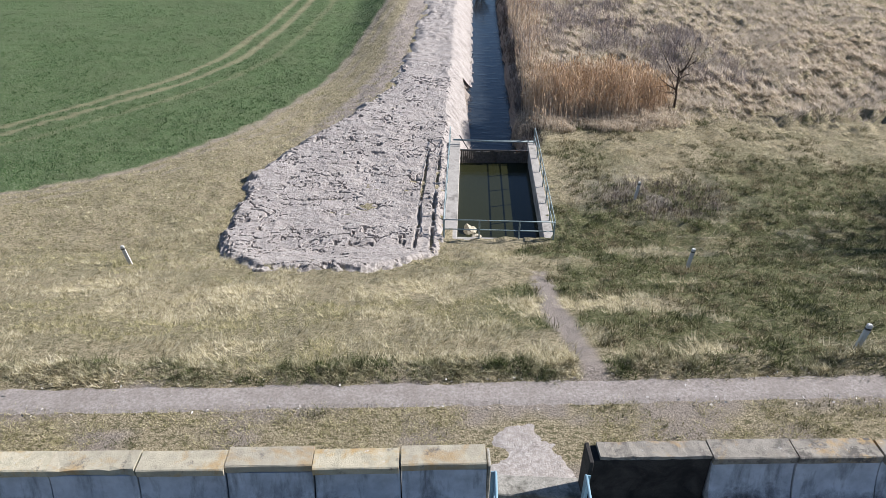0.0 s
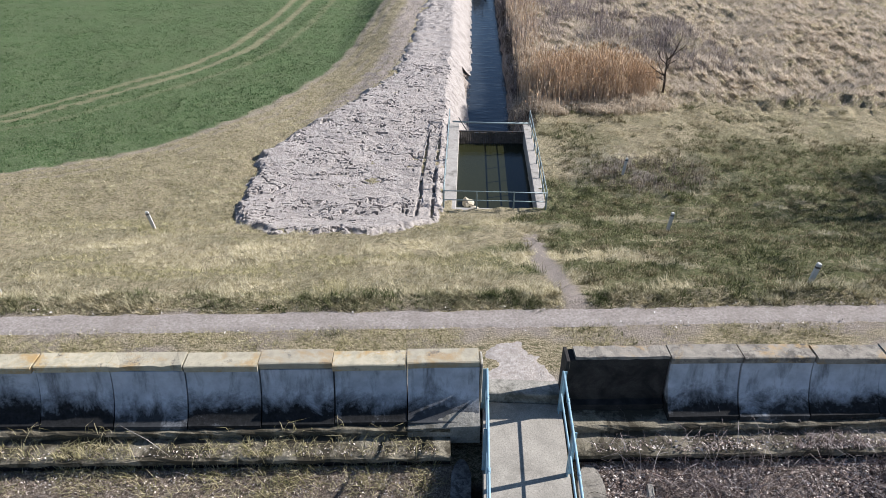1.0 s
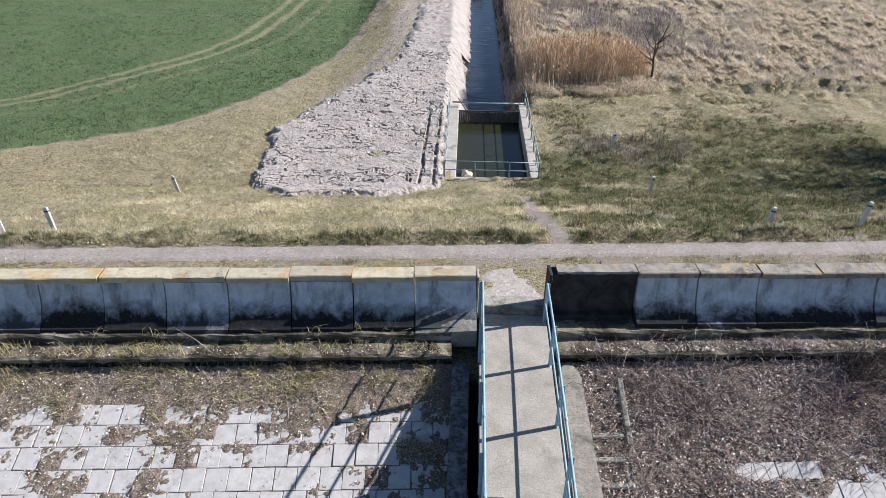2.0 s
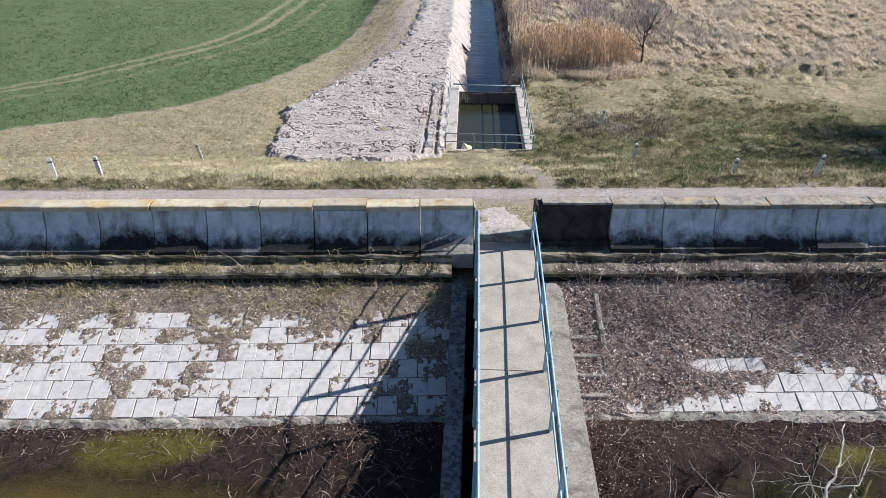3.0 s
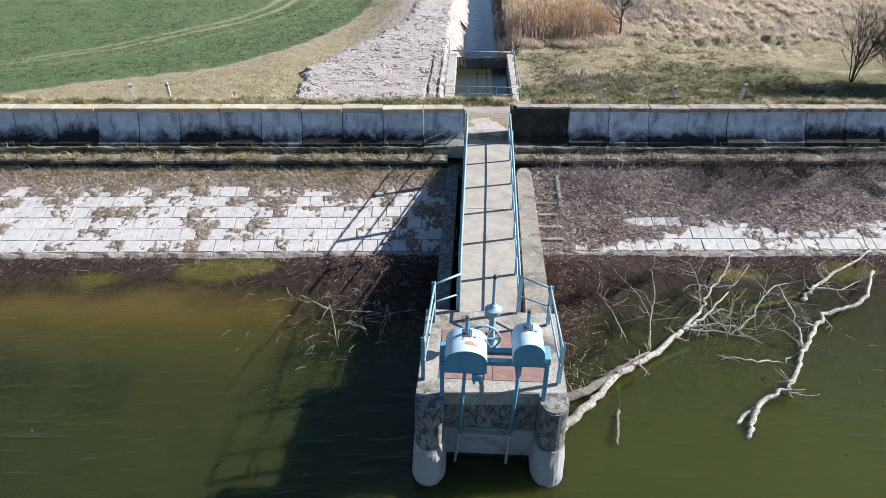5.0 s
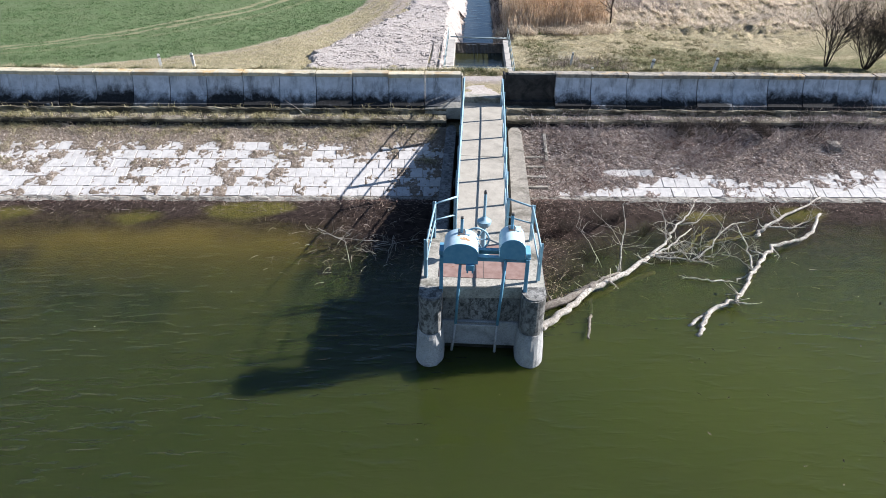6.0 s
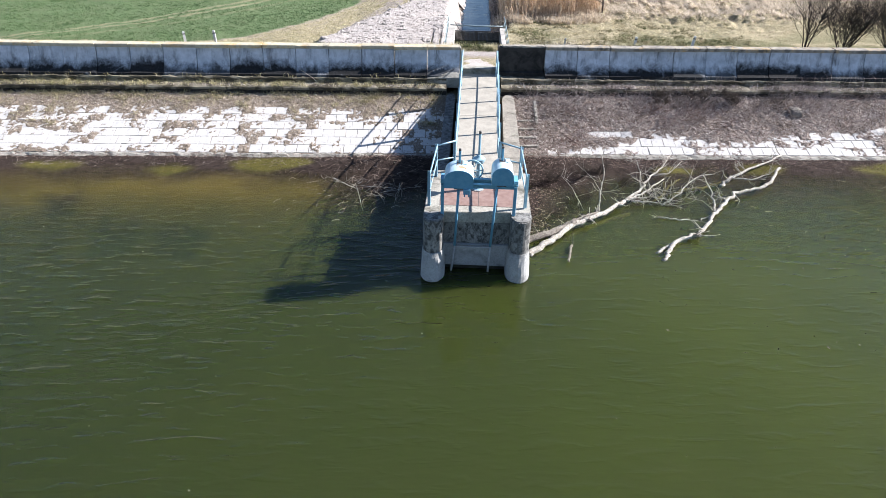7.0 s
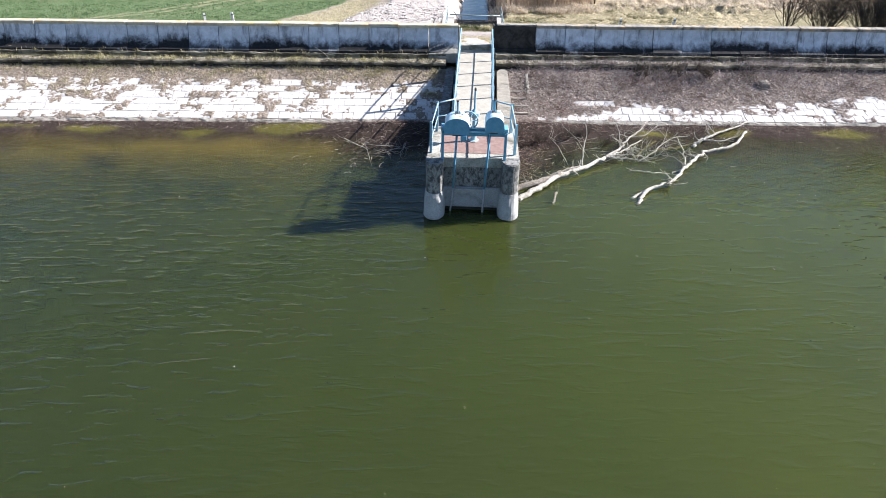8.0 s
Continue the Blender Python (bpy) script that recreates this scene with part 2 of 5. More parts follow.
M["mixed"] = blades("green_and_dry_blades", GREEN, STRAW, 0.75, True)
M["olive"] = blades("olive_flattened_blades", [(0.0, (0.1, 0.1, 0.04)), (0.4, (0.4, 0.365, 0.19)), (1.0, (0.78, 0.69, 0.46))], None, 0.6, True)
M["crop"] = blades("young_crop_blades", [(0.0, (0.025, 0.06, 0.02)), (0.6, (0.08, 0.145, 0.05)), (1.0, (0.22, 0.26, 0.13))], None, 0.6)
M["reed"] = blades("dry_reed_stalks", [(0.0, (0.3, 0.21, 0.14)), (0.5, (0.6, 0.45, 0.31)), (1.0, (0.82, 0.69, 0.53))])
M["plume"] = blades("orange_brown_reed_plumes", [(0.0, (0.36, 0.23, 0.12)), (0.6, (0.62, 0.44, 0.26)), (1.0, (0.78, 0.62, 0.43))])
M["vine"] = blades("grey_dead_vines", [(0.0, (0.1, 0.075, 0.07)), (0.5, (0.26, 0.21, 0.195)), (1.0, (0.55, 0.5, 0.47))])
M["red_twig"] = blades("reddish_dead_stems", [(0.0, (0.045, 0.024, 0.02)), (0.6, (0.16, 0.088, 0.07)), (1.0, (0.42, 0.31, 0.26))])
M["wet_leaf"] = blades("wet_brown_leaves", [(0.0, (0.04, 0.025, 0.02)), (0.6, (0.16, 0.1, 0.08)), (1.0, (0.42, 0.33, 0.28))])
M["drift_twig"] = blades("washed_tan_twigs", [(0.0, (0.05, 0.036, 0.028)), (0.6, (0.17, 0.125, 0.1)), (0.88, (0.36, 0.29, 0.23)), (1.0, (0.68, 0.6, 0.52))])
M["rust"] = plain_noise("flaking_tan_rust", [(0.3, (0.24, 0.12, 0.05)), (0.5, (0.5, 0.32, 0.17)), (0.7, (0.62, 0.47, 0.3))], 22)
M["brush"] = blades("dead_twigs", [(0.0, (0.045, 0.033, 0.028)), (0.5, (0.16, 0.12, 0.1)), (1.0, (0.5, 0.43, 0.37))])
M["leaf"] = blades("dead_leaf_litter", [(0.0, (0.12, 0.08, 0.065)), (0.35, (0.42, 0.34, 0.29)), (1.0, (0.86, 0.8, 0.73))])
M["bark"] = plain_noise("dark_bark", [(0.3, (0.035, 0.028, 0.022)), (0.65, (0.11, 0.09, 0.075))], 14)
M["driftwood"] = plain_noise("bleached_driftwood", [(0.34, (0.14, 0.12, 0.098)), (0.48, (0.34, 0.315, 0.27)), (0.62, (0.58, 0.555, 0.5))], 13, bump_scale=30, bump_d=0.02)
M["sunken_wood"] = plain_noise("algae_covered_wood", [(0.34, (0.07, 0.056, 0.022)), (0.48, (0.14, 0.115, 0.045)), (0.62, (0.22, 0.185, 0.08))], 10)
M["bark_log"] = plain_noise("rough_grey_bark", [(0.3, (0.09, 0.075, 0.06)), (0.48, (0.22, 0.195, 0.165)), (0.65, (0.4, 0.365, 0.315))], 16, bump_scale=25, bump_d=0.05)
M["stone"] = plain_noise("pale_rock", [(0.3, (0.36, 0.31, 0.22)), (0.65, (0.6, 0.55, 0.43))], 6)
M["pebble"] = blades("pale_pebbles", [(0.0, (0.3, 0.27, 0.24)), (0.6, (0.5, 0.47, 0.43)), (1.0, (0.78, 0.76, 0.72))])


def ripples(nt, waves, stretch, turn=0.0):
    """Sparse long-crested wind ripples over a faint short chop."""
    out = []
    for k, (scale, share) in enumerate(((1.0, 0.85), (2.7, 0.15))):
        src = nt.nodes.new("ShaderNodeNewGeometry").outputs["Position"]
        mp = node(nt, "ShaderNodeMapping", Scale=stretch, Rotation=(0, 0, radians(turn + 14 * k)))
        nt.links.new(src, mp.inputs[0])
        n = node(nt, "ShaderNodeTexNoise", Scale=waves * scale, Detail=2.0, Roughness=0.45, Distortion=0.35)
        nt.links.new(mp.outputs[0], n.inputs["Vector"])
        h = n.outputs["Fac"]
        if k == 0:
            h = ramp(nt, h, [(0.4, (0, 0, 0)), (0.56, (0.22, 0.22, 0.22)), (0.72, (1, 1, 1))])
        out.append(arith(nt, "MULTIPLY", h, share))
    return arith(nt, "ADD", out[0], out[1])


def water_material(name, deep, rough, waves):
    m, nt, b = shader(name, rough, 0.0, 0.5)
    b.inputs["IOR"].default_value = 1.33
    paint(nt, b, mix(nt, step(nt, world_noise(nt, 0.12, 4, 0.6), 0.35, 0.68), deep, tuple(v * 0.8 for v in deep)))
    bump(nt, b, ripples(nt, waves[0], (0.6, 1.5, 1.0)), waves[1], waves[2])
    return m


def lake_material():
    """Murky water: light that enters spreads in the suspended algae, so that shadows blur in it."""
    m, nt, b = shader("green_lake_water", 0.05, 0.0, 0.5)
    b.subsurface_method = "BURLEY"
    for k, v in (("IOR", 1.33), ("Subsurface Weight", 1.0), ("Subsurface Radius", (0.8, 1.0, 0.6)), ("Subsurface Scale", 0.85)):
        b.inputs[k].default_value = v
    c = mix(nt, attr(nt, "lake_tone"), (0.011, 0.018, 0.0075), (0.046, 0.055, 0.0095))
    c = mix(nt, attr(nt, "shoal"), c, (0.062, 0.05, 0.009))
    paint(nt, b, mix(nt, arith(nt, "MULTIPLY", step(nt, world_noise(nt, 0.12, 4, 0.6), 0.35, 0.68), 0.35), c, (0.022, 0.029, 0.008)))
    nt.links.new(attr(nt, "murk"), b.inputs["Alpha"])
    w = node(nt, "ShaderNodeBump", Distance=0.095)
    nt.links.new(ripples(nt, 2.4, (0.42, 1.5, 1.0), -9.0), w.inputs["Height"])
    gust = arith(nt, "MULTIPLY", attr(nt, "breeze"), step(nt, world_noise(nt, 0.16, 3, 0.6, 0.3, (0.6, 1.3, 1.0)), 0.2, 0.7))
    nt.links.new(arith(nt, "ADD", arith(nt, "MULTIPLY", gust, 0.8), 0.08), w.inputs["Strength"])
    nt.links.new(w.outputs[0], b.inputs["Normal"])
    return m


M["lake"] = lake_material()
M["gate_wood"] = plain_noise("grey_gate_wood", [(0.3, (0.05, 0.045, 0.04)), (0.65, (0.16, 0.145, 0.125))], 9)
# Bluish base colour stands in for sky reflected in the ditch.
M["ditch_water"] = water_material("sky_blued_ditch_water", (0.035, 0.043, 0.05), 0.05, (1.5, 0.3, 0.05))
M["basin_water"] = water_material("still_basin_water", (0.026, 0.028, 0.012), 0.16, (0.6, 0.1, 0.03))


# ---- mesh helpers ----
LATTICE = np.random.RandomState(7).rand(256, 256)
RND = np.random.RandomState(11)


def vnoise(x, y):
    x, y = np.asarray(x, float), np.asarray(y, float)
    i, j = np.floor(x).astype(int), np.floor(y).astype(int)
    f, g = x - i, y - j
    f, g = f * f * (3 - 2 * f), g * g * (3 - 2 * g)
    a, b, c, d = (LATTICE[(i + p) % 256, (j + q) % 256] for p, q in ((0, 0), (1, 0), (0, 1), (1, 1)))
    return (a * (1 - f) + b * f) * (1 - g) + (c * (1 - f) + d * f) * g


def fbm(x, y, octaves=4, gain=0.5):
    total, amp, norm = 0.0, 1.0, 0.0
    for k in range(octaves):
        total = total + amp * vnoise(x * 2 ** k + 17.3 * k, y * 2 ** k + 5.1 * k)
        norm += amp
        amp *= gain
    return total / norm


def smooth(a, b, x):
    t = np.clip((np.asarray(x, float) - a) / (b - a), 0, 1)
    return t * t * (3 - 2 * t)


def raw_mesh(name, verts, quads=None, tris=None, soft=False):
    """A mesh from arrays of places, four-cornered and three-cornered faces."""
    quads = np.zeros((0, 4), int) if quads is None else np.asarray(quads, int).reshape(-1, 4)
    tris = np.zeros((0, 3), int) if tris is None else np.asarray(tris, int).reshape(-1, 3)
    me = bpy.data.meshes.new(name)
    verts = np.asarray(verts, np.float32)
    me.vertices.add(len(verts))
    me.vertices.foreach_set("co", verts.ravel())
    loops = np.concatenate([quads.ravel(), tris.ravel()])
    me.loops.add(len(loops))
    me.loops.foreach_set("vertex_index", loops.astype(np.int32))
    starts = np.concatenate([np.arange(len(quads)) * 4, len(quads) * 4 + np.arange(len(tris)) * 3])
    me.polygons.add(len(starts))
    me.polygons.foreach_set("loop_start", starts.astype(np.int32))
    me.polygons.foreach_set("use_smooth", np.full(len(starts), soft))
    me.update(calc_edges=True)
    return me


def attribute(me, name, values):
    me.attributes.new(name, "FLOAT", "POINT").data.foreach_set("value", np.asarray(values, np.float32).ravel())


def grid_faces(nx, ny):
    i, j = np.meshgrid(np.arange(nx - 1), np.arange(ny - 1))
    a = (j * nx + i).ravel()
    return np.stack([a, a + 1, a + nx + 1, a + nx], 1)


def bm_mesh(name, bm, soft=False):
    me = bpy.data.meshes.new(name)
    bmesh.ops.recalc_face_normals(bm, faces=bm.faces)
    bm.to_mesh(me)
    bm.free()
    if soft:
        me.polygons.foreach_set("use_smooth", [True] * len(me.polygons))
        me.set_sharp_from_angle(angle=radians(40))
    return me


def part(name, data, material, parent=None, label="", m=None, soft=False):
    if isinstance(data, bmesh.types.BMesh):
        data = bm_mesh(name, data, soft)
    if material and not data.materials:
        data.materials.append(material)
    ob = new(name, data)
    if parent:
        ob.parent = parent
    if m is not None:
        ob.matrix_basis = m
    if label:
        tagged(ob, label)
    return ob


def root(name, m, label, category="", group="", kind=""):
    return tagged(new(name), label, category, group, kind) if m is None else placed(tagged(new(name), label, category, group, kind), m)


def placed(ob, m):
    ob.matrix_basis = m
    return ob


def box(x0, x1, y0, y1, z0, z1, bevel=0.0, bm=None):
    own = bmesh.new()
    bmesh.ops.create_cube(own, size=1.0, matrix=Matrix.LocRotScale(((x0 + x1) / 2, (y0 + y1) / 2, (z0 + z1) / 2), None, (x1 - x0, y1 - y0, z1 - z0)))
    if bevel:
        bmesh.ops.bevel(own, geom=own.edges[:], offset=bevel, segments=1, affect="EDGES")
    if bm is None:
        return own
    me = bpy.data.meshes.new("scrap")
    own.to_mesh(me)
    own.free()
    bm.from_mesh(me)
    bpy.data.meshes.remove(me)
    return bm


def extrude_x(profile, x0, x1, cuts=1, wobble=0.0):
    """A closed outline of (y, z) drawn out along x."""
    bm = bmesh.new()
    rings = []
    for k in range(cuts + 1):
        x = x0 + (x1 - x0) * k / cuts
        rings.append([bm.verts.new((x, y + random.uniform(-wobble, wobble), z + random.uniform(-wobble, wobble))) for y, z in profile])
    n = len(profile)
    for a, b in zip(rings, rings[1:]):
        for i in range(n):
            bm.faces.new((a[i], a[(i + 1) % n], b[(i + 1) % n], b[i]))
    bm.faces.new(rings[0])
    bm.faces.new(rings[-1][::-1])
    return bm


def extrude_z(outline, z0, z1, bevel=0.0):
    bm = bmesh.new()
    low = [bm.verts.new((x, y, z0)) for x, y in outline]
    high = [bm.verts.new((x, y, z1)) for x, y in outline]
    n = len(outline)
    for i in range(n):
        bm.faces.new((low[i], low[(i + 1) % n], high[(i + 1) % n], high[i]))
    bm.faces.new(high)
    bm.faces.new(low[::-1])
    if bevel:
        rim = [e for e in bm.edges if all(v in high for v in e.verts)]
        bmesh.ops.bevel(bm, geom=rim, offset=bevel, segments=2, affect="EDGES")
    return bm


def tube_arrays(points, radii, sides=6):
    """Places and faces of a tapered round bar through points."""
    pts = np.asarray(points, float)
    radii = np.asarray(radii, float) * np.ones(len(pts))
    way = np.gradient(pts, axis=0)
    way /= np.linalg.norm(way, axis=1)[:, None] + 1e-9
    ref = np.array([0.31, 0.17, 0.93]) if abs(way[0][2]) < 0.9 else np.array([0.9, 0.3, 0.1])
    a = np.cross(way, ref)
    a /= np.linalg.norm(a, axis=1)[:, None]
    b = np.cross(way, a)
    ang = np.arange(sides) * 2 * math.pi / sides
    ring = a[:, None, :] * np.cos(ang)[None, :, None] + b[:, None, :] * np.sin(ang)[None, :, None]
    v = (pts[:, None, :] + ring * radii[:, None, None]).reshape(-1, 3)
    f = []
    for i in range(len(pts) - 1):
        for s in range(sides):
            t = (s + 1) % sides
            f.append((i * sides + s, i * sides + t, (i + 1) * sides + t, (i + 1) * sides + s))
    caps = []
    for base, flip in ((0, 1), ((len(pts) - 1) * sides, 0)):
        for s in range(1, sides - 1):
            caps.append((base, base + s + flip, base + s + 1 - flip))
    return v, np.array(f), np.array(caps)


class Heap:
    """Gathers arrays of faces into one mesh."""

    def __init__(self):
        self.v, self.q, self.t, self.n = [], [], [], 0

    def add(self, v, q=None, t=None):
        if q is not None and len(q):
            self.q.append(np.asarray(q) + self.n)
        if t is not None and len(t):
            self.t.append(np.asarray(t) + self.n)
        self.v.append(v)
        self.n += len(v)

    def tube(self, points, radii, sides=6):
        self.add(*tube_arrays(points, radii, sides))

    def mesh(self, name, soft=True):
        return raw_mesh(name, np.concatenate(self.v), np.concatenate(self.q) if self.q else None, np.concatenate(self.t) if self.t else None, soft)


def pipe(name, points, radius, material, parent, sides=8, label=""):
    h = Heap()
    h.tube(points, radius, sides)
    return part(name, h.mesh(name), material, parent, label)


# ---- the lie of the land ----
def centre(y):
    """Where the ditch's middle runs."""
    return 2.2 + 0.062 * (np.asarray(y, float) - 17)


PROFILE_Y = [-400, -60, -14, -10, -8, -6.3, -4.9, -1.0, -0.9, 0.3, 0.45, 3.6, 16, 18, 400]
PROFILE_Z = [-5, -4, -2.6, -1.3, -0.45, 0.0, 0.05, 1.22, 1.22, 1.22, 2.14, 2.14, -2.5, -2.6, -2.7]
FIELD_Y = [-60, 10, 18, 21.7, 23.5, 26.6, 30.1, 36.5, 45, 56.5, 66, 120, 400]
FIELD_X = [-160, -44, -29, -21.5, -18.3, -15, -12.2, -9.9, -7.8, -6.3, -5.1, 0, 25]


HEAP_Y = [12.0, 12.8, 14.4, 16.3, 19.5, 23.6, 26.6, 29.4, 32.4, 36.3, 43.4, 53.9, 61, 90, 125]
HEAP_X = [-4.5, -7.0, -8.7, -9.5, -9.9, -9.7, -8.8, -6.7, -5.3, -3.7, -2.4, -1.6, -0.8, 1.0, 3.2]


def field_edge(y):
    return np.interp(y, FIELD_Y, FIELD_X)


def tram_edge(y):
    return np.interp(y, [10, 24, 29.8, 35.9, 42, 49.2, 58, 73, 120, 400], [-60, -33, -25.8, -21.6, -18.4, -16.1, -14.8, -13.8, -9.5, 15])


def tussocks(x, y):
    """Humps of matted grass in the wild meadow."""
    where = smooth(29, 35, y + 0.12 * x) * smooth(4, 8, x)
    hump = np.abs(fbm(x * 0.95 + 3 + 0.6 * vnoise(y * 0.8, x * 0.5), y * 1.25, 3) - 0.5)
    return where * (np.minimum(hump, 0.17) * 3.0 + 0.4 * (vnoise(x * 2.3 + 40, y * 2.0) - 0.5) - 0.12)


def land(x, y, rough=True):
    x, y = np.asarray(x, float), np.asarray(y, float)
    z = np.interp(y, PROFILE_Y, PROFILE_Z)
    z = z - np.interp(y, [14, 20, 32, 40, 50, 70], [0, 0.05, 0.45, 1.0, 1.4, 1.8]) * smooth(-3, -9, x)
    if rough:
        wild = smooth(3.0, 4.0, y)
        z = z + wild * (fbm(x * 0.25, y * 0.25, 3) - 0.5) * 0.3 + wild * (fbm(x * 1.6 + 9, y * 2.2, 3) - 0.5) * (0.16 + 0.26 * smooth(2, 6, x) * smooth(24, 18, y))
        z = z + smooth(3.4, 4.2, y) * (vnoise(x * 2.6 + 5, y * 3.1) - 0.5) * 0.13
        z = z + tussocks(x, y)
        z = z + 0.10 * np.exp(-((y - 3.75) / 0.3) ** 2) * (0.4 + vnoise(x * 2.1, y))
        z = z + 0.42 * (np.exp(-((x - 3.0) / 2.6) ** 2) + np.exp(-((x + 2.6) / 2.4) ** 2)) * smooth(-4.9, -6.2, y) * smooth(-10.5, -8.0, y)
        mat = 0.08 - 0.3 * ((x - 1.8) / np.interp(y, [-11, -6.5], [1.0, 2.4])) ** 2 + 0.02 * (y + 6) - 2.5 * smooth(-9.8, -12.5, y) + 0.3 * (fbm(x * 0.9 + 8, y * 0.9, 3) - 0.5)
        z = np.where((y < -5.4) & (y > -12.5) & (x > 0), np.maximum(z, mat), z)
        lake = smooth(-5.0, -6.0, y)
        z = z + lake * (fbm(x * 0.5, y * 0.8, 4) - 0.5) * 0.35
    u = np.abs(x - centre(y))
    pit = (y > 17.0) & (y < 27.3) & (u < 2.07)
    z = np.where(pit, -5.0, z)
    steep = np.interp(u + (rough * 0.35) * (vnoise(x * 1.3, y * 0.9) - 0.5), [0, 1.1, 1.45, 1.7, 2.6, 3.4], [-4.7, -4.5, -4.2, -3.2, -2.7, -2.2])
    bank = np.interp(u + (rough * 0.35) * (vnoise(x * 1.3, y * 0.9) - 0.5), [0, 1.1, 1.5, 2.5, 3.4], [-4.7, -4.5, -4.15, -3.1, -2.2])
    bank = np.where(x > centre(y), steep, bank)
    z = np.where((y > 27.15) & (u < 3.4), np.minimum(z, bank), z)
    return z


def spaced(*stretches):
    out = []
    for a, b, d in stretches:
        out.append(np.arange(a, b - d * 0.3, d))
    return np.concatenate(out + [np.array([stretches[-1][1]])])


def build_ground():
    u = spaced((-600, -120, 60), (-120, -40, 4), (-40, -24, 0.5), (-24, -3.2, 0.22), (-3.2, 3.2, 0.1), (3.2, 26, 0.22), (26, 44, 0.5), (44, 120, 4), (120, 600, 60))
    y = spaced((-400, -60, 40), (-60, -14, 2), (-14, -1.2, 0.22), (-1.2, 0.6, 0.15), (0.6, 16.9, 0.2), (16.9, 17.1, 0.1), (17.1, 27.0, 0.25), (27.0, 27.5, 0.1), (27.5, 75, 0.3), (75, 130, 2.0), (130, 600, 40))
    U, Y = np.meshgrid(u, y)
    X = U + np.where(Y > 5, 1, 0) * centre(np.maximum(Y, 5)) + np.where(Y <= 5, centre(5.0), 0)
    Z = land(X, Y)
    me = raw_mesh("ground", np.stack([X, Y, Z], 2).reshape(-1, 3), grid_faces(len(u), len(y)), soft=True)
    jag = (fbm(X * 0.9, Y * 0.9, 3) - 0.5) * 0.9
    crop = smooth(0.25, -0.25, X - field_edge(Y) + jag * 0.8)
    tram = np.zeros_like(X)
    for off, strength in ((0.0, 1.0), (-1.75, 1.0), (2.6, 0.45)):
        tram = np.maximum(tram, strength * smooth(0.4, 0.1, np.abs(X - tram_edge(Y) - off) * 0.75 + jag * 0.15))
    lush = smooth(0.4, 0.6, fbm(X * 0.35 + 4, Y * 0.6, 4) + 0.25 * smooth(2, 6, X) * smooth(3, 6, Y) * smooth(26, 17, Y) - 0.2 * smooth(24, 32, Y) * smooth(3, 7, X) - 0.1 * smooth(4, 1, Y))
    lush = lush * (1 - 0.75 * smooth(2, -1, X)) * (1 - 0.6 * smooth(20, 27, Y)) * smooth(3.2, 4.2, Y)
    bare = 0.5 * smooth(0.55, 0.15, np.abs(X - field_edge(Y) - 0.3 + jag * 0.6)) * (Y > 14)
    bare = np.maximum(bare, smooth(0.45, 0.2, np.abs(X - np.interp(Y, [3.3, 7.3, 11.5, 13], [2.72, 2.65, 2.95, 3.0])) + jag * 0.3) * (Y > 3) * (Y < 12.5))
    bare = np.maximum(bare, 0.85 * smooth(0.5, 0.68, fbm(X * 0.8 + 30, Y * 1.2, 4)) * (Y < 3.3))
    bare = np.maximum(bare, smooth(2.7, 2.3, np.abs(X - centre(Y))) * (Y > 27))
    bare = np.maximum(bare, smooth(40, 46, Y) * smooth(-3.2, -2.4, X - centre(Y)) * smooth(3.0, 2.5, X - centre(Y)))
    bare = np.maximum(bare, 0.75 * smooth(0.5, 0.62, fbm(X * 0.6 + 50, Y * 0.6, 4)) * np.exp(-((X - 10) / 3.5) ** 2 - ((Y - 21) / 2.5) ** 2))
    for off in (1.5, 3.0):
        bare = np.maximum(bare, 0.5 * smooth(0.3, 0.1, np.abs(X - field_edge(Y) - off + jag * 0.3)) * (Y > 20) * smooth(0.35, 0.6, fbm(X * 0.5, Y * 0.5 + off, 2)))
    bare = np.maximum(bare, 0.9 * smooth(1.05, 0.7, Y + 0.5 * jag) * (Y > 0))
    left = np.interp(Y, HEAP_Y, HEAP_X)
    bare = np.maximum(bare, smooth(0.0, -0.3, X - left) * smooth(-2.3, -1.6, X - left + 0.8 * jag) * smooth(27, 33, Y))
    mud = smooth(-1.2, -1.5, Y)
    bed = 0.9 * smooth(-6.3, -7.6, Y + 0.8 * jag) * smooth(0.32, 0.62, fbm(X * 0.4 + 31, Y * 0.5, 3) + 0.12 * smooth(-4, -8, X)) * smooth(-3.5, -6, X)
    algae = 0.0
    for ax, ay, rx, ry in ((-7.8, -5.75, 1.5, 0.55), (-11.7, -6.2, 1.1, 0.4), (-16.5, -6.0, 1.4, 0.4), (-21.0, -5.9, 1.6, 0.45), (8.6, -6.2, 0.9, 0.35), (12.2, -5.9, 0.9, 0.45), (17.5, -6.0, 1.5, 0.45)):
        algae = np.maximum(algae, smooth(1.25, 0.6, np.hypot((X - ax) / rx, (Y - ay) / ry) + 1.1 * jag))
    for name, v in (("crop", crop), ("tram", tram), ("lush", lush), ("bare", bare), ("mud", mud), ("bed", bed), ("algae", algae)):
        attribute(me, name, v)
    tagged(part("ground", me, M["ground"]), "grassy embankment sloping to a straw meadow and green field", "ground", kind="structure")


build_ground()


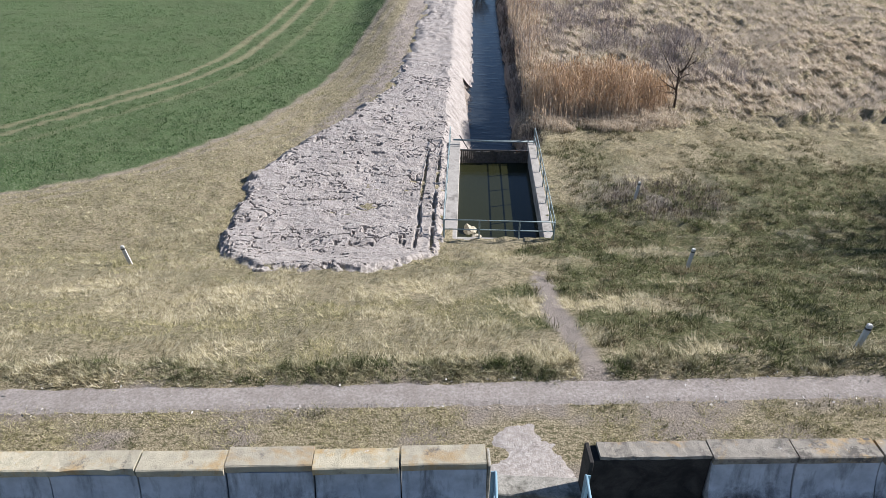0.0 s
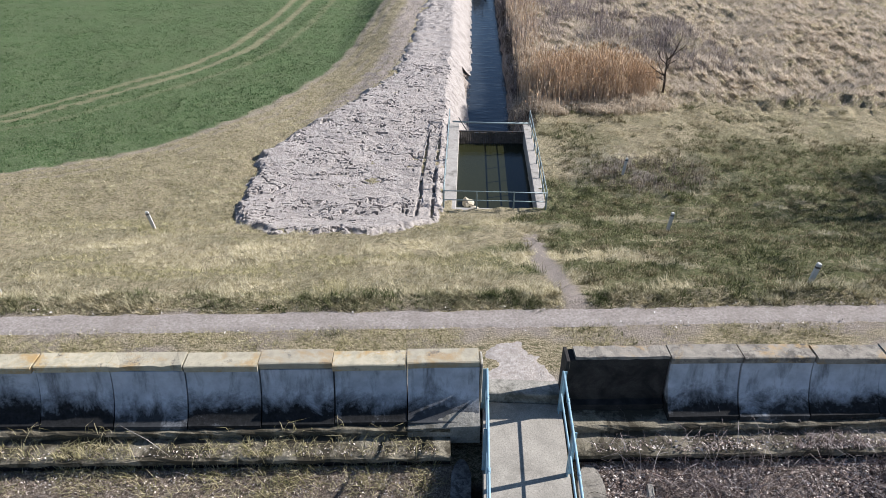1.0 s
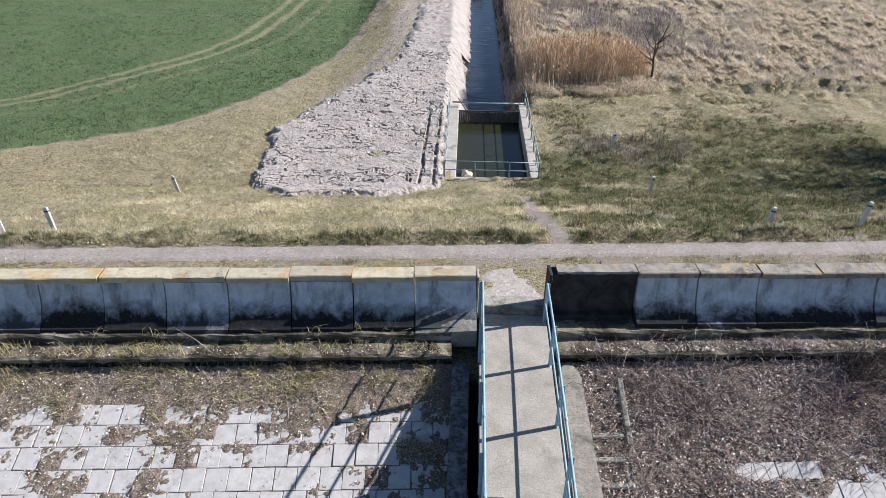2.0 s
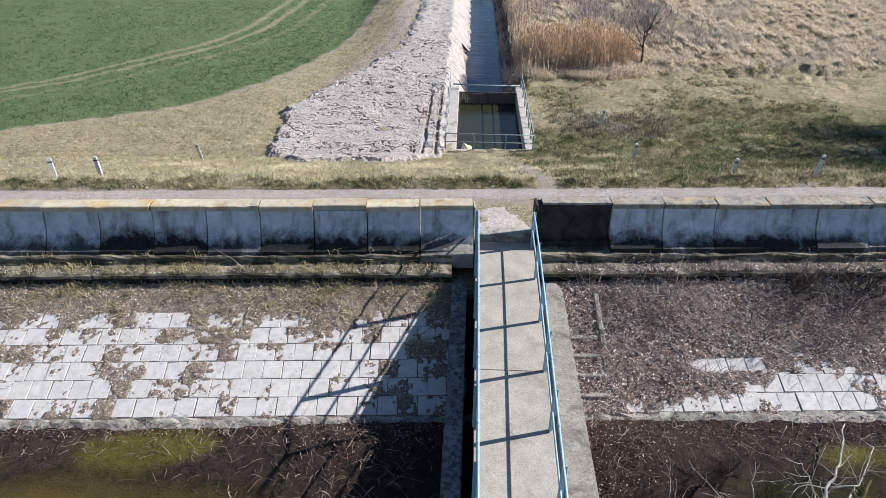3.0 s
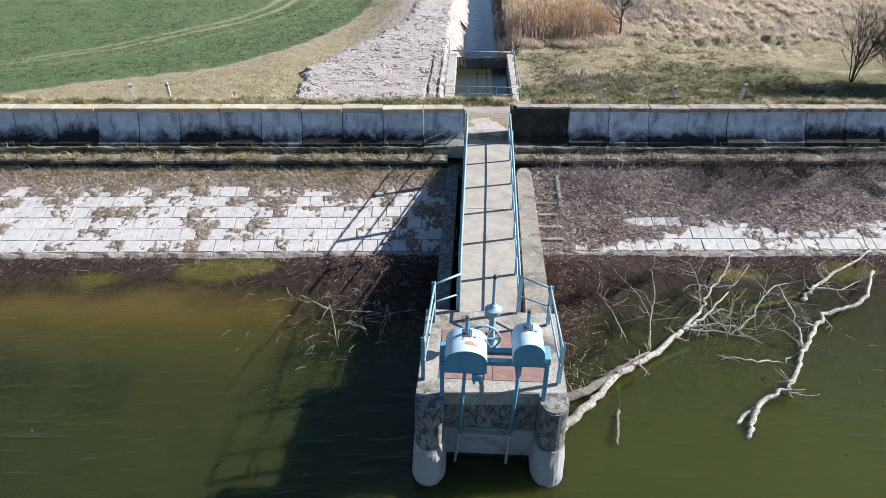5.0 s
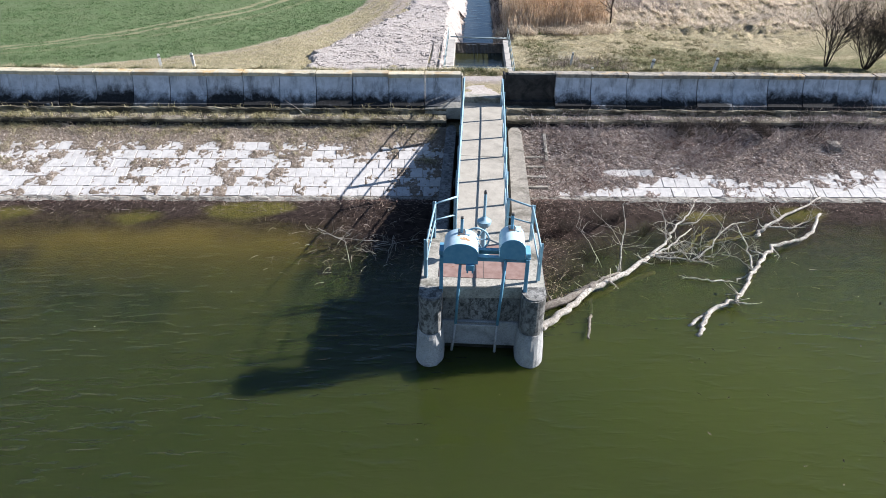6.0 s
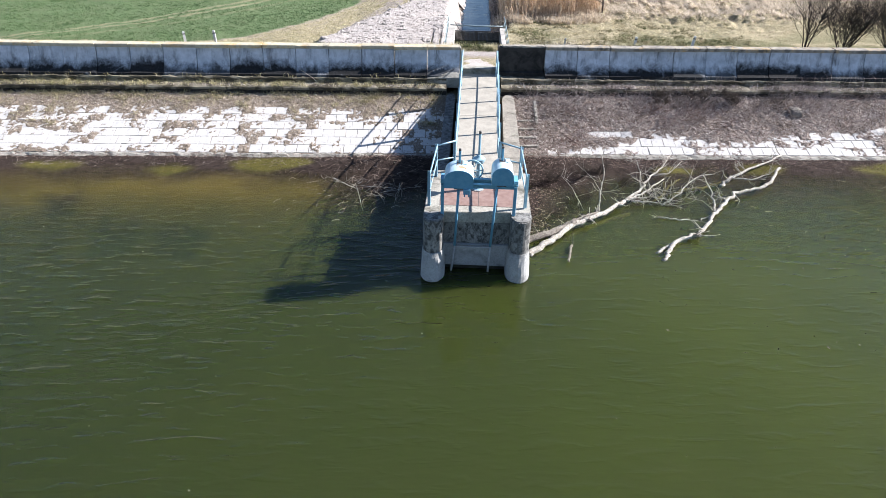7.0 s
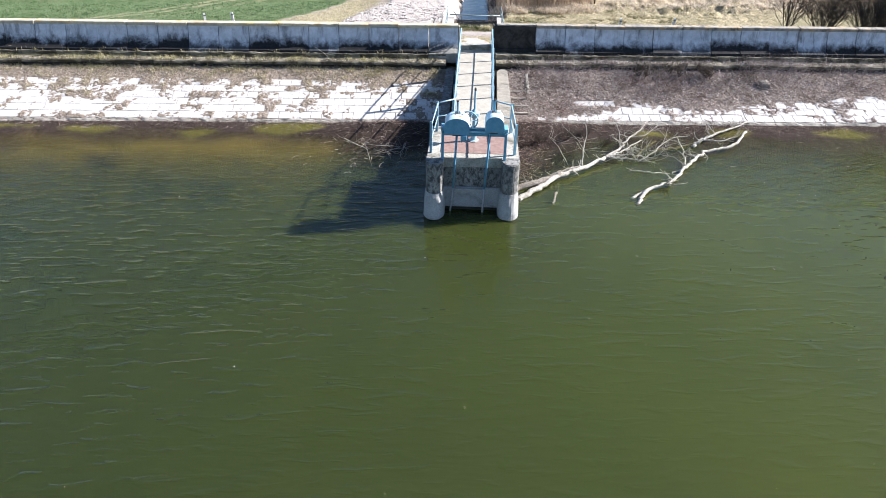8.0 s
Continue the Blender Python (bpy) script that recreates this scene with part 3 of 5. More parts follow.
def sheet(name, x0, x1, y0, y1, d, height, material, label, category, kind="structure", attrs=None, keep=None, soft=True):
    x, y = np.arange(x0, x1 + d / 2, d), np.arange(y0, y1 + d / 2, d)
    X, Y = np.meshgrid(x, y)
    f = grid_faces(len(x), len(y))
    if keep is not None:
        k = keep(X, Y).ravel()
        f = f[k[f].all(axis=1)]
    Z = height(X, Y)
    used = np.unique(f)
    back = np.full(X.size, -1)
    back[used] = np.arange(len(used))
    me = raw_mesh(name, np.stack([X, Y, Z], 2).reshape(-1, 3)[used], back[f], soft=soft)
    for n, fn in (attrs or {}).items():
        attribute(me, n, fn(X, Y).ravel()[used])
    return tagged(part(name, me, material), label, category, kind=kind)


def build_lake():
    x = spaced((-600, -60, 90), (-60, -36, 4), (-36, 36, 0.4), (36, 60, 4), (60, 600, 90))
    y = spaced((-600, -70, 90), (-70, -16, 2), (-16, -5.2, 0.2))
    X, Y = np.meshgrid(x, y)
    me = raw_mesh("lake_water", np.stack([X, Y, X * 0], 2).reshape(-1, 3), grid_faces(len(x), len(y)), soft=True)
    depth = np.maximum(0, -land(X, Y))
    # Water colour runs from near black in the west to olive eastward.
    attribute(me, "lake_tone", np.interp(X + 0.25 * (Y + 20) + 3 * (fbm(X * 0.12, Y * 0.12, 3) - 0.5), [-22, -9, 0, 9], [0.22, 0.3, 0.55, 1.0]))
    attribute(me, "breeze", np.interp(X + 2 * (fbm(X * 0.2, Y * 0.2, 2) - 0.5), [-16, -6, 0, 5, 12, 20], [1.0, 0.85, 0.42, 0.25, 0.45, 0.6]) * np.interp(Y, [-30, -18, -12], [0.55, 0.8, 1.0]))
    attribute(me, "shoal", 0.85 * smooth(-10.5, -7.0, Y + 1.5 * (fbm(X * 0.3, Y * 0.6, 3) - 0.5)) * smooth(-3, -6.5, X) + 0.25 * smooth(-9.0, -7.0, Y) * smooth(8, 11, X))
    attribute(me, "murk", 0.12 + 0.88 * (1 - np.exp(-depth * 0.75)))
    tagged(part("lake_water", me, M["lake"]), "murky olive green lake water with small wind ripples", "water", kind="structure")


build_lake()
sheet("path", -45, 45, 1.7, 3.6, 0.075, lambda X, Y: land(X, Y, False) + 0.03 - 0.035 * smooth(0.27, 0.36, np.abs(Y - 2.84 - 0.008 * X - 0.1 * (fbm(X * 0.4, X * 0 + 3, 2) - 0.5)) + 0.16 * (fbm(X * 2.0, Y * 3, 3) - 0.5)),
      M["path"], "narrow trodden gravel path along the dam crest", "path")
sheet("basin_water", 0.1, 5.2, 17.0, 26.4, 0.25, lambda X, Y: X * 0 - 3.35, M["basin_water"], "still dark olive water in the concrete basin", "water",
      keep=lambda X, Y: np.abs(X - centre(Y)) < 2.1)


def ditch_water():
    y = np.arange(26.9, 125, 0.6)
    u = np.linspace(-2.0, 2.0, 9)
    U, Y = np.meshgrid(u, y)
    me = raw_mesh("ditch_water", np.stack([U + centre(Y), Y, U * 0 - 4.15], 2).reshape(-1, 3), grid_faces(len(u), len(y)), soft=True)
    tagged(part("ditch_water", me, M["ditch_water"]), "slow dark water in the straight drainage ditch", "water", kind="structure")


ditch_water()

# ---- the parapet along the dam ----
CURVE = [(0.40, 1.5), (0.40, 3.02), (0.05, 3.02), (0.03, 2.88), (-0.01, 2.7), (-0.08, 2.48), (-0.18, 2.27), (-0.3, 2.1), (-0.4, 2.0), (-0.45, 1.98), (-0.45, 1.5)]


def parapet(name, x0, x1, sign, label, top, lift):
    wall = root(name, None, label, "wall", kind="structure")
    n = int(abs(x1 - x0) / 1.5)
    shape = bm_mesh("wall_panel", extrude_x(CURVE, 0.014, 1.486), True)
    cope = []
    for k in range(4):
        b = extrude_x([(0.44, 3.02), (0.45, 3.16), (0.435, 3.18), (0.02, 3.18), (0.0, 3.16), (0.0, 3.025)], 0.012, 1.488, 7)
        for v in b.verts:
            if k == 3 and v.co.y < 0.05 and 0.2 < v.co.x < 1.3:
                v.co.y += random.uniform(0.02, 0.1)
                v.co.z -= random.uniform(0, 0.03)
            elif v.co.y < 0.05:
                v.co.y += random.uniform(0, 0.012)
        cope.append(bm_mesh("coping", b))
    for i in range(n):
        x = x0 + 1.5 * i if sign > 0 else x0 - 1.5 * (i + 1)
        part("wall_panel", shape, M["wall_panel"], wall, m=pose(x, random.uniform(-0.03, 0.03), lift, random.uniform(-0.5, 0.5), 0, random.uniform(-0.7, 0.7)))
        k = 3 if (sign < 0 and i in (4,)) else random.randrange(3)
        part("coping", cope[k], M[top], wall, m=pose(x, random.uniform(-0.015, 0.015), lift + random.uniform(-0.012, 0.012), random.uniform(-0.8, 0.8), random.uniform(-0.4, 0.4), random.uniform(-0.3, 0.3)))
    return wall


wall_w = parapet("wall_west", 0.0, -33.0, -1, "weathered grey concrete parapet with curved panels and lichened coping", "coping", 0.05)
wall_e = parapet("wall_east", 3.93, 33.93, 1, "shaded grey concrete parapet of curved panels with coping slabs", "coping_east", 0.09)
plain = extrude_x([(0.42, 1.5), (0.42, 3.2), (0.1, 3.2), (0.08, 3.18), (0.05, 2.12), (-0.1, 2.1), (-0.1, 1.5)], 1.84, 3.92, 12, 0.008)
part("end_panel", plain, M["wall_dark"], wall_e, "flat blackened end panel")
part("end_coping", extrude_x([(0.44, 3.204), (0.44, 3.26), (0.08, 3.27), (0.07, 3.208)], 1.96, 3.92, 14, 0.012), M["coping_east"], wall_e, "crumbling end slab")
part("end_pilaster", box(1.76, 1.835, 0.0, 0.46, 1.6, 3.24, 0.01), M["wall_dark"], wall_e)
part("end_jamb", box(0.005, 0.06, 0.02, 0.43, 1.6, 3.17, 0.015), M["pier"], wall_w)


def haunch():
    bm = bmesh.new()
    low, high = [], []
    for k in range(11):
        a = k / 10
        x = -1.5 + 1.5 * a
        top = 2.0 + 0.42 * math.sin(a * math.pi / 2)
        low.append((bm.verts.new((x, -0.55, 1.5)), bm.verts.new((x, -0.55, 1.93 + 0.06 * a)), bm.verts.new((x, 0.03 - 0.3 * (1 - a), top)), bm.verts.new((x, 0.03, 1.5))))
    for a, b in zip(low, low[1:]):
        for i in range(4):
            bm.faces.new((a[i], a[(i + 1) % 4], b[(i + 1) % 4], b[i]))
    bm.faces.new(low[0])
    bm.faces.new(low[-1][::-1])
    return bm


part("haunch", haunch(), M["pier"], wall_w, "sloping concrete haunch at the wall's end")

# ---- the ledge below the parapet ----
for name, a, b in (("ledge_west", -40.0, -0.62), ("ledge_east", 1.9, 40.0)):
    ledge = root(name, None, "mossy crumbling concrete ledge at the foot of the parapet", "ledge", kind="structure")
    n = int((b - a) / 0.25)
    part("lip", extrude_x([(0.0, 1.5), (0.0, 1.93), (-0.53, 1.93), (-0.56, 1.9), (-0.56, 1.84), (-0.5, 1.83), (-0.5, 1.5)], a, b, n, 0.022), M["ledge"], ledge, "chipped lip under the wall")
    part("shelf", extrude_x([(-0.3, 1.45), (-0.3, 1.72), (-0.58, 1.7), (-0.97, 1.63), (-1.02, 1.6), (-1.02, 1.5), (-0.9, 1.45)], a, b, n, 0.02), M["ledge"], ledge)
    # Riser colour stands in for the shadow in the shelf's undercut.
    part("riser", extrude_x([(-0.3, 0.8), (-0.3, 1.44), (-0.86, 1.44), (-0.86, 0.8)], a, b, n, 0.012), M["wall_dark"], ledge, "riser under the shelf, coloured near black for the undercut's shadow")


def slope_z(y):
    return 1.25 + (np.asarray(y, float) + 1.0) * 0.295

# ---- footbridge and outlet tower ----
BRIDGE = pose(0.93, 0, 0, 0, 0, -4.0)
DECK_Z, TOP_Z = 1.97, 2.03

bridge = root("footbridge", BRIDGE, "pale concrete footbridge slabs leading to the outlet tower", "bridge")
CUTS = [0.12, -5.4, -10.75]


def east_edge(v):
    """The deck's east half narrows a little towards the tower."""
    return float(np.interp(v, [-10.75, -2.5], [-0.14, 0.0]))


for v1, v0 in zip(CUTS, CUTS[1:]):
    top = DECK_Z + random.uniform(-0.003, 0.003)
    slab = extrude_z([(-0.84, v0 + 0.006), (0.84 + east_edge(v0), v0 + 0.006), (0.84 + east_edge(v1), v1 - 0.006), (-0.84, v1 - 0.006)], DECK_Z - 0.2, top, 0.012)
    part("deck_slab", slab, M["deck"], bridge)
part("beam", box(-0.7, -0.45, -10.7, 0.1, 1.0, DECK_Z - 0.2), M["pier_stain"], bridge)
part("beam", box(0.45, 0.7, -10.7, 0.1, 1.0, DECK_Z - 0.2), M["pier_stain"], bridge)
part("doorstep", box(-0.84, 0.86, 0.14, 0.6, 1.5, 2.2, 0.02), M["pier"], bridge, "raised concrete doorstep behind the wall gap")
sheet("threshold", -0.3, 2.3, 0.45, 2.3, 0.04, lambda X, Y: land(X, Y, False) + 0.01 + 0.06 * (fbm(X * 2.5, Y * 2.5, 4) - 0.5) - 0.12 * smooth(0.55, 1.25, np.hypot((X - 0.95) / 1.1, (Y - 0.6) / 1.75) + 0.7 * (fbm(X * 2, Y * 2 + 5, 4) - 0.5)), M["threshold"], "pale worn rubble ramp in the wall gap", "ramp")


def side_wall(name, u0, u1, far):
    nose = [(u0 - (0.19 if u0 > 0 else 0.0), -10.72), (u1, -10.72), (u1, far - 0.35)]
    mid, r = (u0 + u1) / 2, (u1 - u0) / 2
    nose += [(mid + r * math.cos(a), far - 0.35 + 0.55 * math.sin(a)) for a in [radians(d) for d in range(20, 180, 20)]]
    nose += [(u0, far - 0.35)]
    ob = part(name, extrude_z(nose, -1.5, 1.35, 0.04), M["kerb" if u0 > 0 else "pier_stain"], None, m=BRIDGE)
    tagged(ob, "long rough concrete side wall beside the footbridge", "wall", kind="structure")


side_wall("wall_side_1", 1.07, 1.61, -1.1)
side_wall("wall_side_2", -1.46, -1.05, -1.1)

tower = root("outlet_tower", BRIDGE, "mossy concrete outlet tower standing in the lake", "tower")
part("platform", extrude_z([(-1.6, -10.72), (1.55, -10.72), (1.55, -13.46), (-1.6, -13.6)], TOP_Z - 0.35, TOP_Z, 0.015), M["pier"], tower)
part("back_body", box(-1.55, 1.5, -13.02, -10.75, -3, TOP_Z - 0.352), M["pier_stain"], tower)


def column(u0, u1, z0, z1, grow, bevel=0.0):
    mid, r = (u0 + u1) / 2, (u1 - u0) / 2 + grow
    front = -13.76 if u0 > 0 else -13.86
    out = [(mid - r, -12.4), (mid - r, front)]
    out += [(mid - r * math.cos(a), front - (0.32 + grow * 2.4) * math.sin(a)) for a in [radians(d) for d in range(15, 180, 15)]]
    out += [(mid + r, front), (mid + r, -12.4)]
    return extrude_z(out[::-1], z0, z1, bevel)


def flare(u0, u1, steps, rnd):
    """The column's spreading foot, with a chipped lower rim."""
    bm = bmesh.new()
    rings = []
    for z, grow in steps:
        tmp = column(u0, u1, 0, 1, grow)
        tmp.verts.ensure_lookup_table()
        n = len(tmp.verts) // 2
        rings.append([bm.verts.new((tmp.verts[i].co.x + rnd.uniform(-0.008, 0.008), tmp.verts[i].co.y + rnd.uniform(-0.01, 0.01), z + rnd.uniform(-0.012, 0.012))) for i in range(n)])
        tmp.free()
    for a, b in zip(rings, rings[1:]):
        for i in range(len(a)):
            bm.faces.new((a[i], a[(i + 1) % len(a)], b[(i + 1) % len(a)], b[i]))
    bm.faces.new(rings[0])
    return bm


chips = random.Random(5)
for u0, u1 in ((-1.62, -1.03), (0.96, 1.56)):
    part("pier_column", column(u0, u1, 0.93, TOP_Z - 0.002, 0.0, 0.03), M["pier_stain"], tower, "black-stained rounded column")
    part("column_foot", flare(u0, u1, ((0.945, 0.012), (0.8, 0.03), (0.55, 0.05), (0.3, 0.065), (0.03, 0.075)), chips), M["pier_low"], tower, "bleached column foot above the waterline")
    part("wet_foot", flare(u0, u1, ((0.035, 0.068), (-0.05, 0.062), (-0.5, 0.062), (-3.0, 0.062)), chips), M["wet_and_void"], tower, "dark wet column foot at the waterline")
part("front_panel", box(-1.028, 0.958, -13.44, -13.05, 0.9, TOP_Z - 0.352, 0.01), M["pier_stain"], tower)
part("gate_panel", box(-1.028, 0.958, -13.5, -13.1, 0.12, 0.895, 0.02), M["pier_low"], tower, "pale lower gate panel")
# Solid dark block stands in for the unlit gap beneath the gate.
part("gate_foot", box(-1.02, 0.95, -13.46, -13.1, -1.0, 0.118, 0.02), M["wet_and_void"], tower, "dark block standing in for the unlit void under the gate")
part("gate_lip", box(-0.72, 0.42, -13.66, -13.6, 0.85, 0.9, 0.01), M["pier_low"], tower, "pale bar across the gate guides")
part("hatch_plate", box(-1.16, 1.14, -13.16, -11.5, TOP_Z + 0.002, TOP_Z + 0.014, 0.003), M["rust_plate"], tower, "rust-brown steel hatch plate")
part("hatch_joint", box(-0.01, 0.0, -13.15, -11.51, TOP_Z + 0.0145, TOP_Z + 0.018), M["dark_steel"], tower)

# ---- railings ----
POSTS = [-0.12, -1.75, -3.6, -5.38, -7.15, -9.0, -10.75]


def railing(name, s):
    rail = root(name, BRIDGE, "turquoise painted tubular steel railing with flat posts", "railing", "bridge railings")
    h = 1.14
    u = 0.76 if s > 0 else -0.79
    post = bm_mesh("post", box(-0.012, 0.012, -0.05, 0.05, 0, h - 0.01, 0.003), False)
    flange = bm_mesh("post_flange", box(-0.05, 0.05, -0.012, 0.012, 0.0, h - 0.03, 0.003), False)
    run = [(u + (east_edge(v) if s > 0 else 0.0), v, DECK_Z) for v in POSTS]
    run += [(1.3 if s > 0 else -1.36, -11.2, TOP_Z), (1.36 if s > 0 else -1.46, -13.2, TOP_Z)]
    for x, y, z in run:
        p = part("post", post, M["rail"], rail, m=pose(x, y, z))
        part("post_flange", flange, M["rail"], p, m=pose(0.03 * s, 0.04, 0))
    tops = [(x, y, z + h) for x, y, z in run]
    mids = [(x, y, z + h * 0.5) for x, y, z in run]
    tops[-2:] = [(x, y, TOP_Z + h - 0.06) for x, y, z in tops[-2:]]
    for line, nm in ((tops, "top_rail"), (mids, "middle_rail")):
        for a, b in ((0, 6), (6, 7), (7, 8)):
            pipe(nm, line[a:b + 1], 0.027 if nm == "top_rail" else 0.022, M["rail"], rail)
    for k in range(6):
        y = (POSTS[k] + POSTS[k + 1]) / 2
        x = (run[k][0] + run[k + 1][0]) / 2
        pipe("sleeve", [(x, y - 0.05, DECK_Z + h), (x, y + 0.05, DECK_Z + h)], 0.034, M["rail"], rail)
    for end in (line[-1] for line in (tops, mids)):
        pipe("rail_end", [end, (end[0], end[1] - 0.07, end[2])], 0.024, M["rail"], rail)
    return rail


railing("railing", 1)
railing("railing", -1)

# ---- gate hoists ----
def hood_mesh(w, d, h, shell=True):
    """A box with a barrel-shaped roof."""
    out = [(-w / 2, 0), (-w / 2, h * 0.5)]
    out += [(-w / 2 * math.cos(a), h * 0.5 + h * 0.5 * math.sin(a)) for a in [radians(x) for x in range(15, 180, 15)]]
    out += [(w / 2, h * 0.5), (w / 2, 0)]
    bm = bmesh.new()
    a = [bm.verts.new((x, -d / 2, z)) for x, z in out]
    b = [bm.verts.new((x, d / 2, z)) for x, z in out]
    for i in range(len(out)):
        bm.faces.new((a[i], a[(i + 1) % len(a)], b[(i + 1) % len(a)], b[i]))
    return bm, out


def hoist(u, v, w, d, slot, label):
    z = 3.08
    unit = root("gate_hoist", BRIDGE @ pose(u, v, z), label, "hoist", "gate hoists")
    bm, out = hood_mesh(w, d, 0.55)
    part("hood", bm, M["hood"], unit, "faded pale blue barrel hood with rust spots", soft=True)
    for y0 in (-d / 2 - 0.012, d / 2):
        e = bmesh.new()
        a = [e.verts.new((x, y0, zz)) for x, zz in out]
        b = [e.verts.new((x, y0 + 0.012, zz)) for x, zz in out]
        for i in range(len(out)):
            e.faces.new((a[i], a[(i + 1) % len(a)], b[(i + 1) % len(a)], b[i]))
        e.faces.new(a[::-1])
        e.faces.new(b)
        part("end_plate", e, M["shade_blue"], unit)
    part("spindle_slot", box(slot - 0.08, slot + 0.08, 0.06, d / 2 - 0.02, 0.45, 0.556, 0.006), M["dark_steel"], unit)
    stem = part("spindle", box(slot - 0.035, slot + 0.035, 0.14, 0.21, 0.4, 0.92, 0.01), M["shade_blue"], unit)
    part("spindle_cap", box(slot - 0.037, slot + 0.037, 0.138, 0.212, 0.922, 0.98, 0.01), M["dark_steel"], stem)
    part("roof_patch", box(slot + 0.1, slot + 0.22, 0.08, 0.3, 0.535, 0.556, 0.004), M["hood"], unit)
    part("gear_sump", box(slot - 0.14, slot + 0.14, -d / 2 + 0.04, d / 2 - 0.04, -0.06, -0.004, 0.01), M["dark_steel"], unit)
    return unit


def rust_patch(parent, w, x, y, rx, ry, seed):
    """A flat ragged rust scar bent over the barrel roof."""
    rnd = random.Random(seed)
    bm = bmesh.new()
    rim = []
    for k in range(18):
        a = 2 * math.pi * k / 18
        q = rnd.uniform(0.75, 1.15)
        px, py = x + rx * q * math.cos(a), y + ry * q * math.sin(a)
        rim.append(bm.verts.new((px, py, 0.275 + 0.275 * math.sqrt(max(0, 1 - (2 * px / w) ** 2)) + 0.002)))
    mid = bm.verts.new((x, y, 0.275 + 0.275 * math.sqrt(max(0, 1 - (2 * x / w) ** 2)) + 0.003))
    for a, b in zip(rim, rim[1:] + rim[:1]):
        bm.faces.new((a, b, mid))
    part("rust_scar", bm, M["rust"], parent, "tan rust scar on the blue hood")


h1 = hoist(-0.6, -13.76, 0.82, 0.7, 0.0, "blue steel gate hoist with barrel hood and rust spots")
h2 = hoist(0.63, -13.5, 0.61, 0.68, -0.02, "smaller blue steel gate hoist with barrel hood")
rust_patch(h1, 0.82, 0.06, -0.1, 0.1, 0.06, 3)
rust_patch(h1, 0.82, 0.15, -0.13, 0.06, 0.05, 4)
rust_patch(h1, 0.82, -0.07, 0.02, 0.035, 0.03, 5)
rust_patch(h2, 0.61, 0.2, 0.2, 0.03, 0.05, 6)
part("bracket", box(0.13, 0.33, -0.42, -0.2, -0.16, -0.004, 0.01), M["shade_blue"], h1)
for x in (0.17, 0.29):
    part("bracket_pin", box(x - 0.02, x + 0.02, -0.4, -0.36, -0.24, -0.165, 0.004), M["shade_blue"], h1)


def ring_mesh(r, t, seg=32, sides=6):
    pts = [(r * math.cos(2 * math.pi * k / seg), 0, r * math.sin(2 * math.pi * k / seg)) for k in range(seg + 1)]
    h = Heap()
    h.tube(pts, t, sides)
    return h.mesh("rim")


wheel = part("hand_wheel", ring_mesh(0.31, 0.026), M["rail"], h1, "blue steel hand wheel", pose(0.36, 0.5, 0.18, 0, 0, 0))
for k in range(3):
    a = k * math.pi / 3
    pipe("spoke", [(0.32 * math.cos(a), 0, 0.32 * math.sin(a)), (-0.32 * math.cos(a), 0, -0.32 * math.sin(a))], 0.014, M["rail"], wheel)
pipe("wheel_shaft", [(0.36, 0.3, 0.18), (0.36, 0.54, 0.18)], 0.03, M["shade_blue"], h1)

frame_ob = root("hoist_frame", BRIDGE, "blue steel support frame under the gate hoists", "frame")
for v, z in ((-13.32, 3.0), (-13.62, 2.98)):
    part("cross_beam", box(-1.12, 1.1, v - 0.06, v + 0.06, z, z + 0.03, 0.006), M["shade_blue"], frame_ob)
    part("beam_web", box(-1.1, 1.08, v - 0.012, v + 0.012, z - 0.12, z - 0.002, 0.004), M["shade_blue"], frame_ob)
for u in (-1.07, 1.03):
    part("leg", box(u - 0.045, u + 0.045, -13.7, -13.62, TOP_Z - 0.12, 2.975, 0.006), M["shade_blue"], frame_ob)
    part("leg_flange", box(u - 0.01, u + 0.01, -13.618, -13.57, TOP_Z + 0.002, 2.975, 0.003), M["shade_blue"], frame_ob)
    part("end_bracket", box(u - 0.06, u + 0.06, -13.71, -13.3, 3.034, 3.16, 0.008), M["shade_blue"], frame_ob)
for u, low, foot in ((-0.6, -0.68, -0.8), (0.5, 0.4, 0.36)):
    pipe("gate_stem", [(u, -13.66, 3.0), (low, -13.64, 0.92)], 0.04, M["shade_blue"], frame_ob)
    pipe("gate_guide", [(low, -13.64, 0.93), (foot, -13.62, -0.35)], 0.035, M["pier_low"], frame_ob, 6, "bleached guide bar on the gate")

stand = root("valve_stand", BRIDGE @ pose(-0.03, -12.02, TOP_Z + 0.015), "blue cast pedestal with a tall valve spindle", "valve")


def lathe(profile, seg=14):
    bm = bmesh.new()
    rings = [[bm.verts.new((r * math.cos(2 * math.pi * k / seg), r * math.sin(2 * math.pi * k / seg), z)) for k in range(seg)] for r, z in profile]
    for a, b in zip(rings, rings[1:]):
        for i in range(seg):
            bm.faces.new((a[i], a[(i + 1) % seg], b[(i + 1) % seg], b[i]))
    bm.faces.new(rings[-1])
    bm.faces.new(rings[0][::-1])
    return bm


part("pedestal", lathe([(0.17, 0), (0.17, 0.03), (0.11, 0.06), (0.075, 0.3), (0.065, 0.85)]), M["rail"], stand, soft=True)
part("gear_head", lathe([(0.07, 0.851), (0.15, 0.9), (0.19, 0.98), (0.19, 1.05), (0.1, 1.1), (0.06, 1.16)]), M["rail"], stand, soft=True)
part("spindle", lathe([(0.038, 1.1), (0.038, 1.84)], 10), M["rail"], stand)
part("spindle_cap", lathe([(0.04, 1.841), (0.04, 1.92), (0.02, 1.94)], 10), M["dark_steel"], stand)
part("flange", lathe([(0.2, 0.0), (0.2, 0.025)], 16), M["pier_low"], stand)

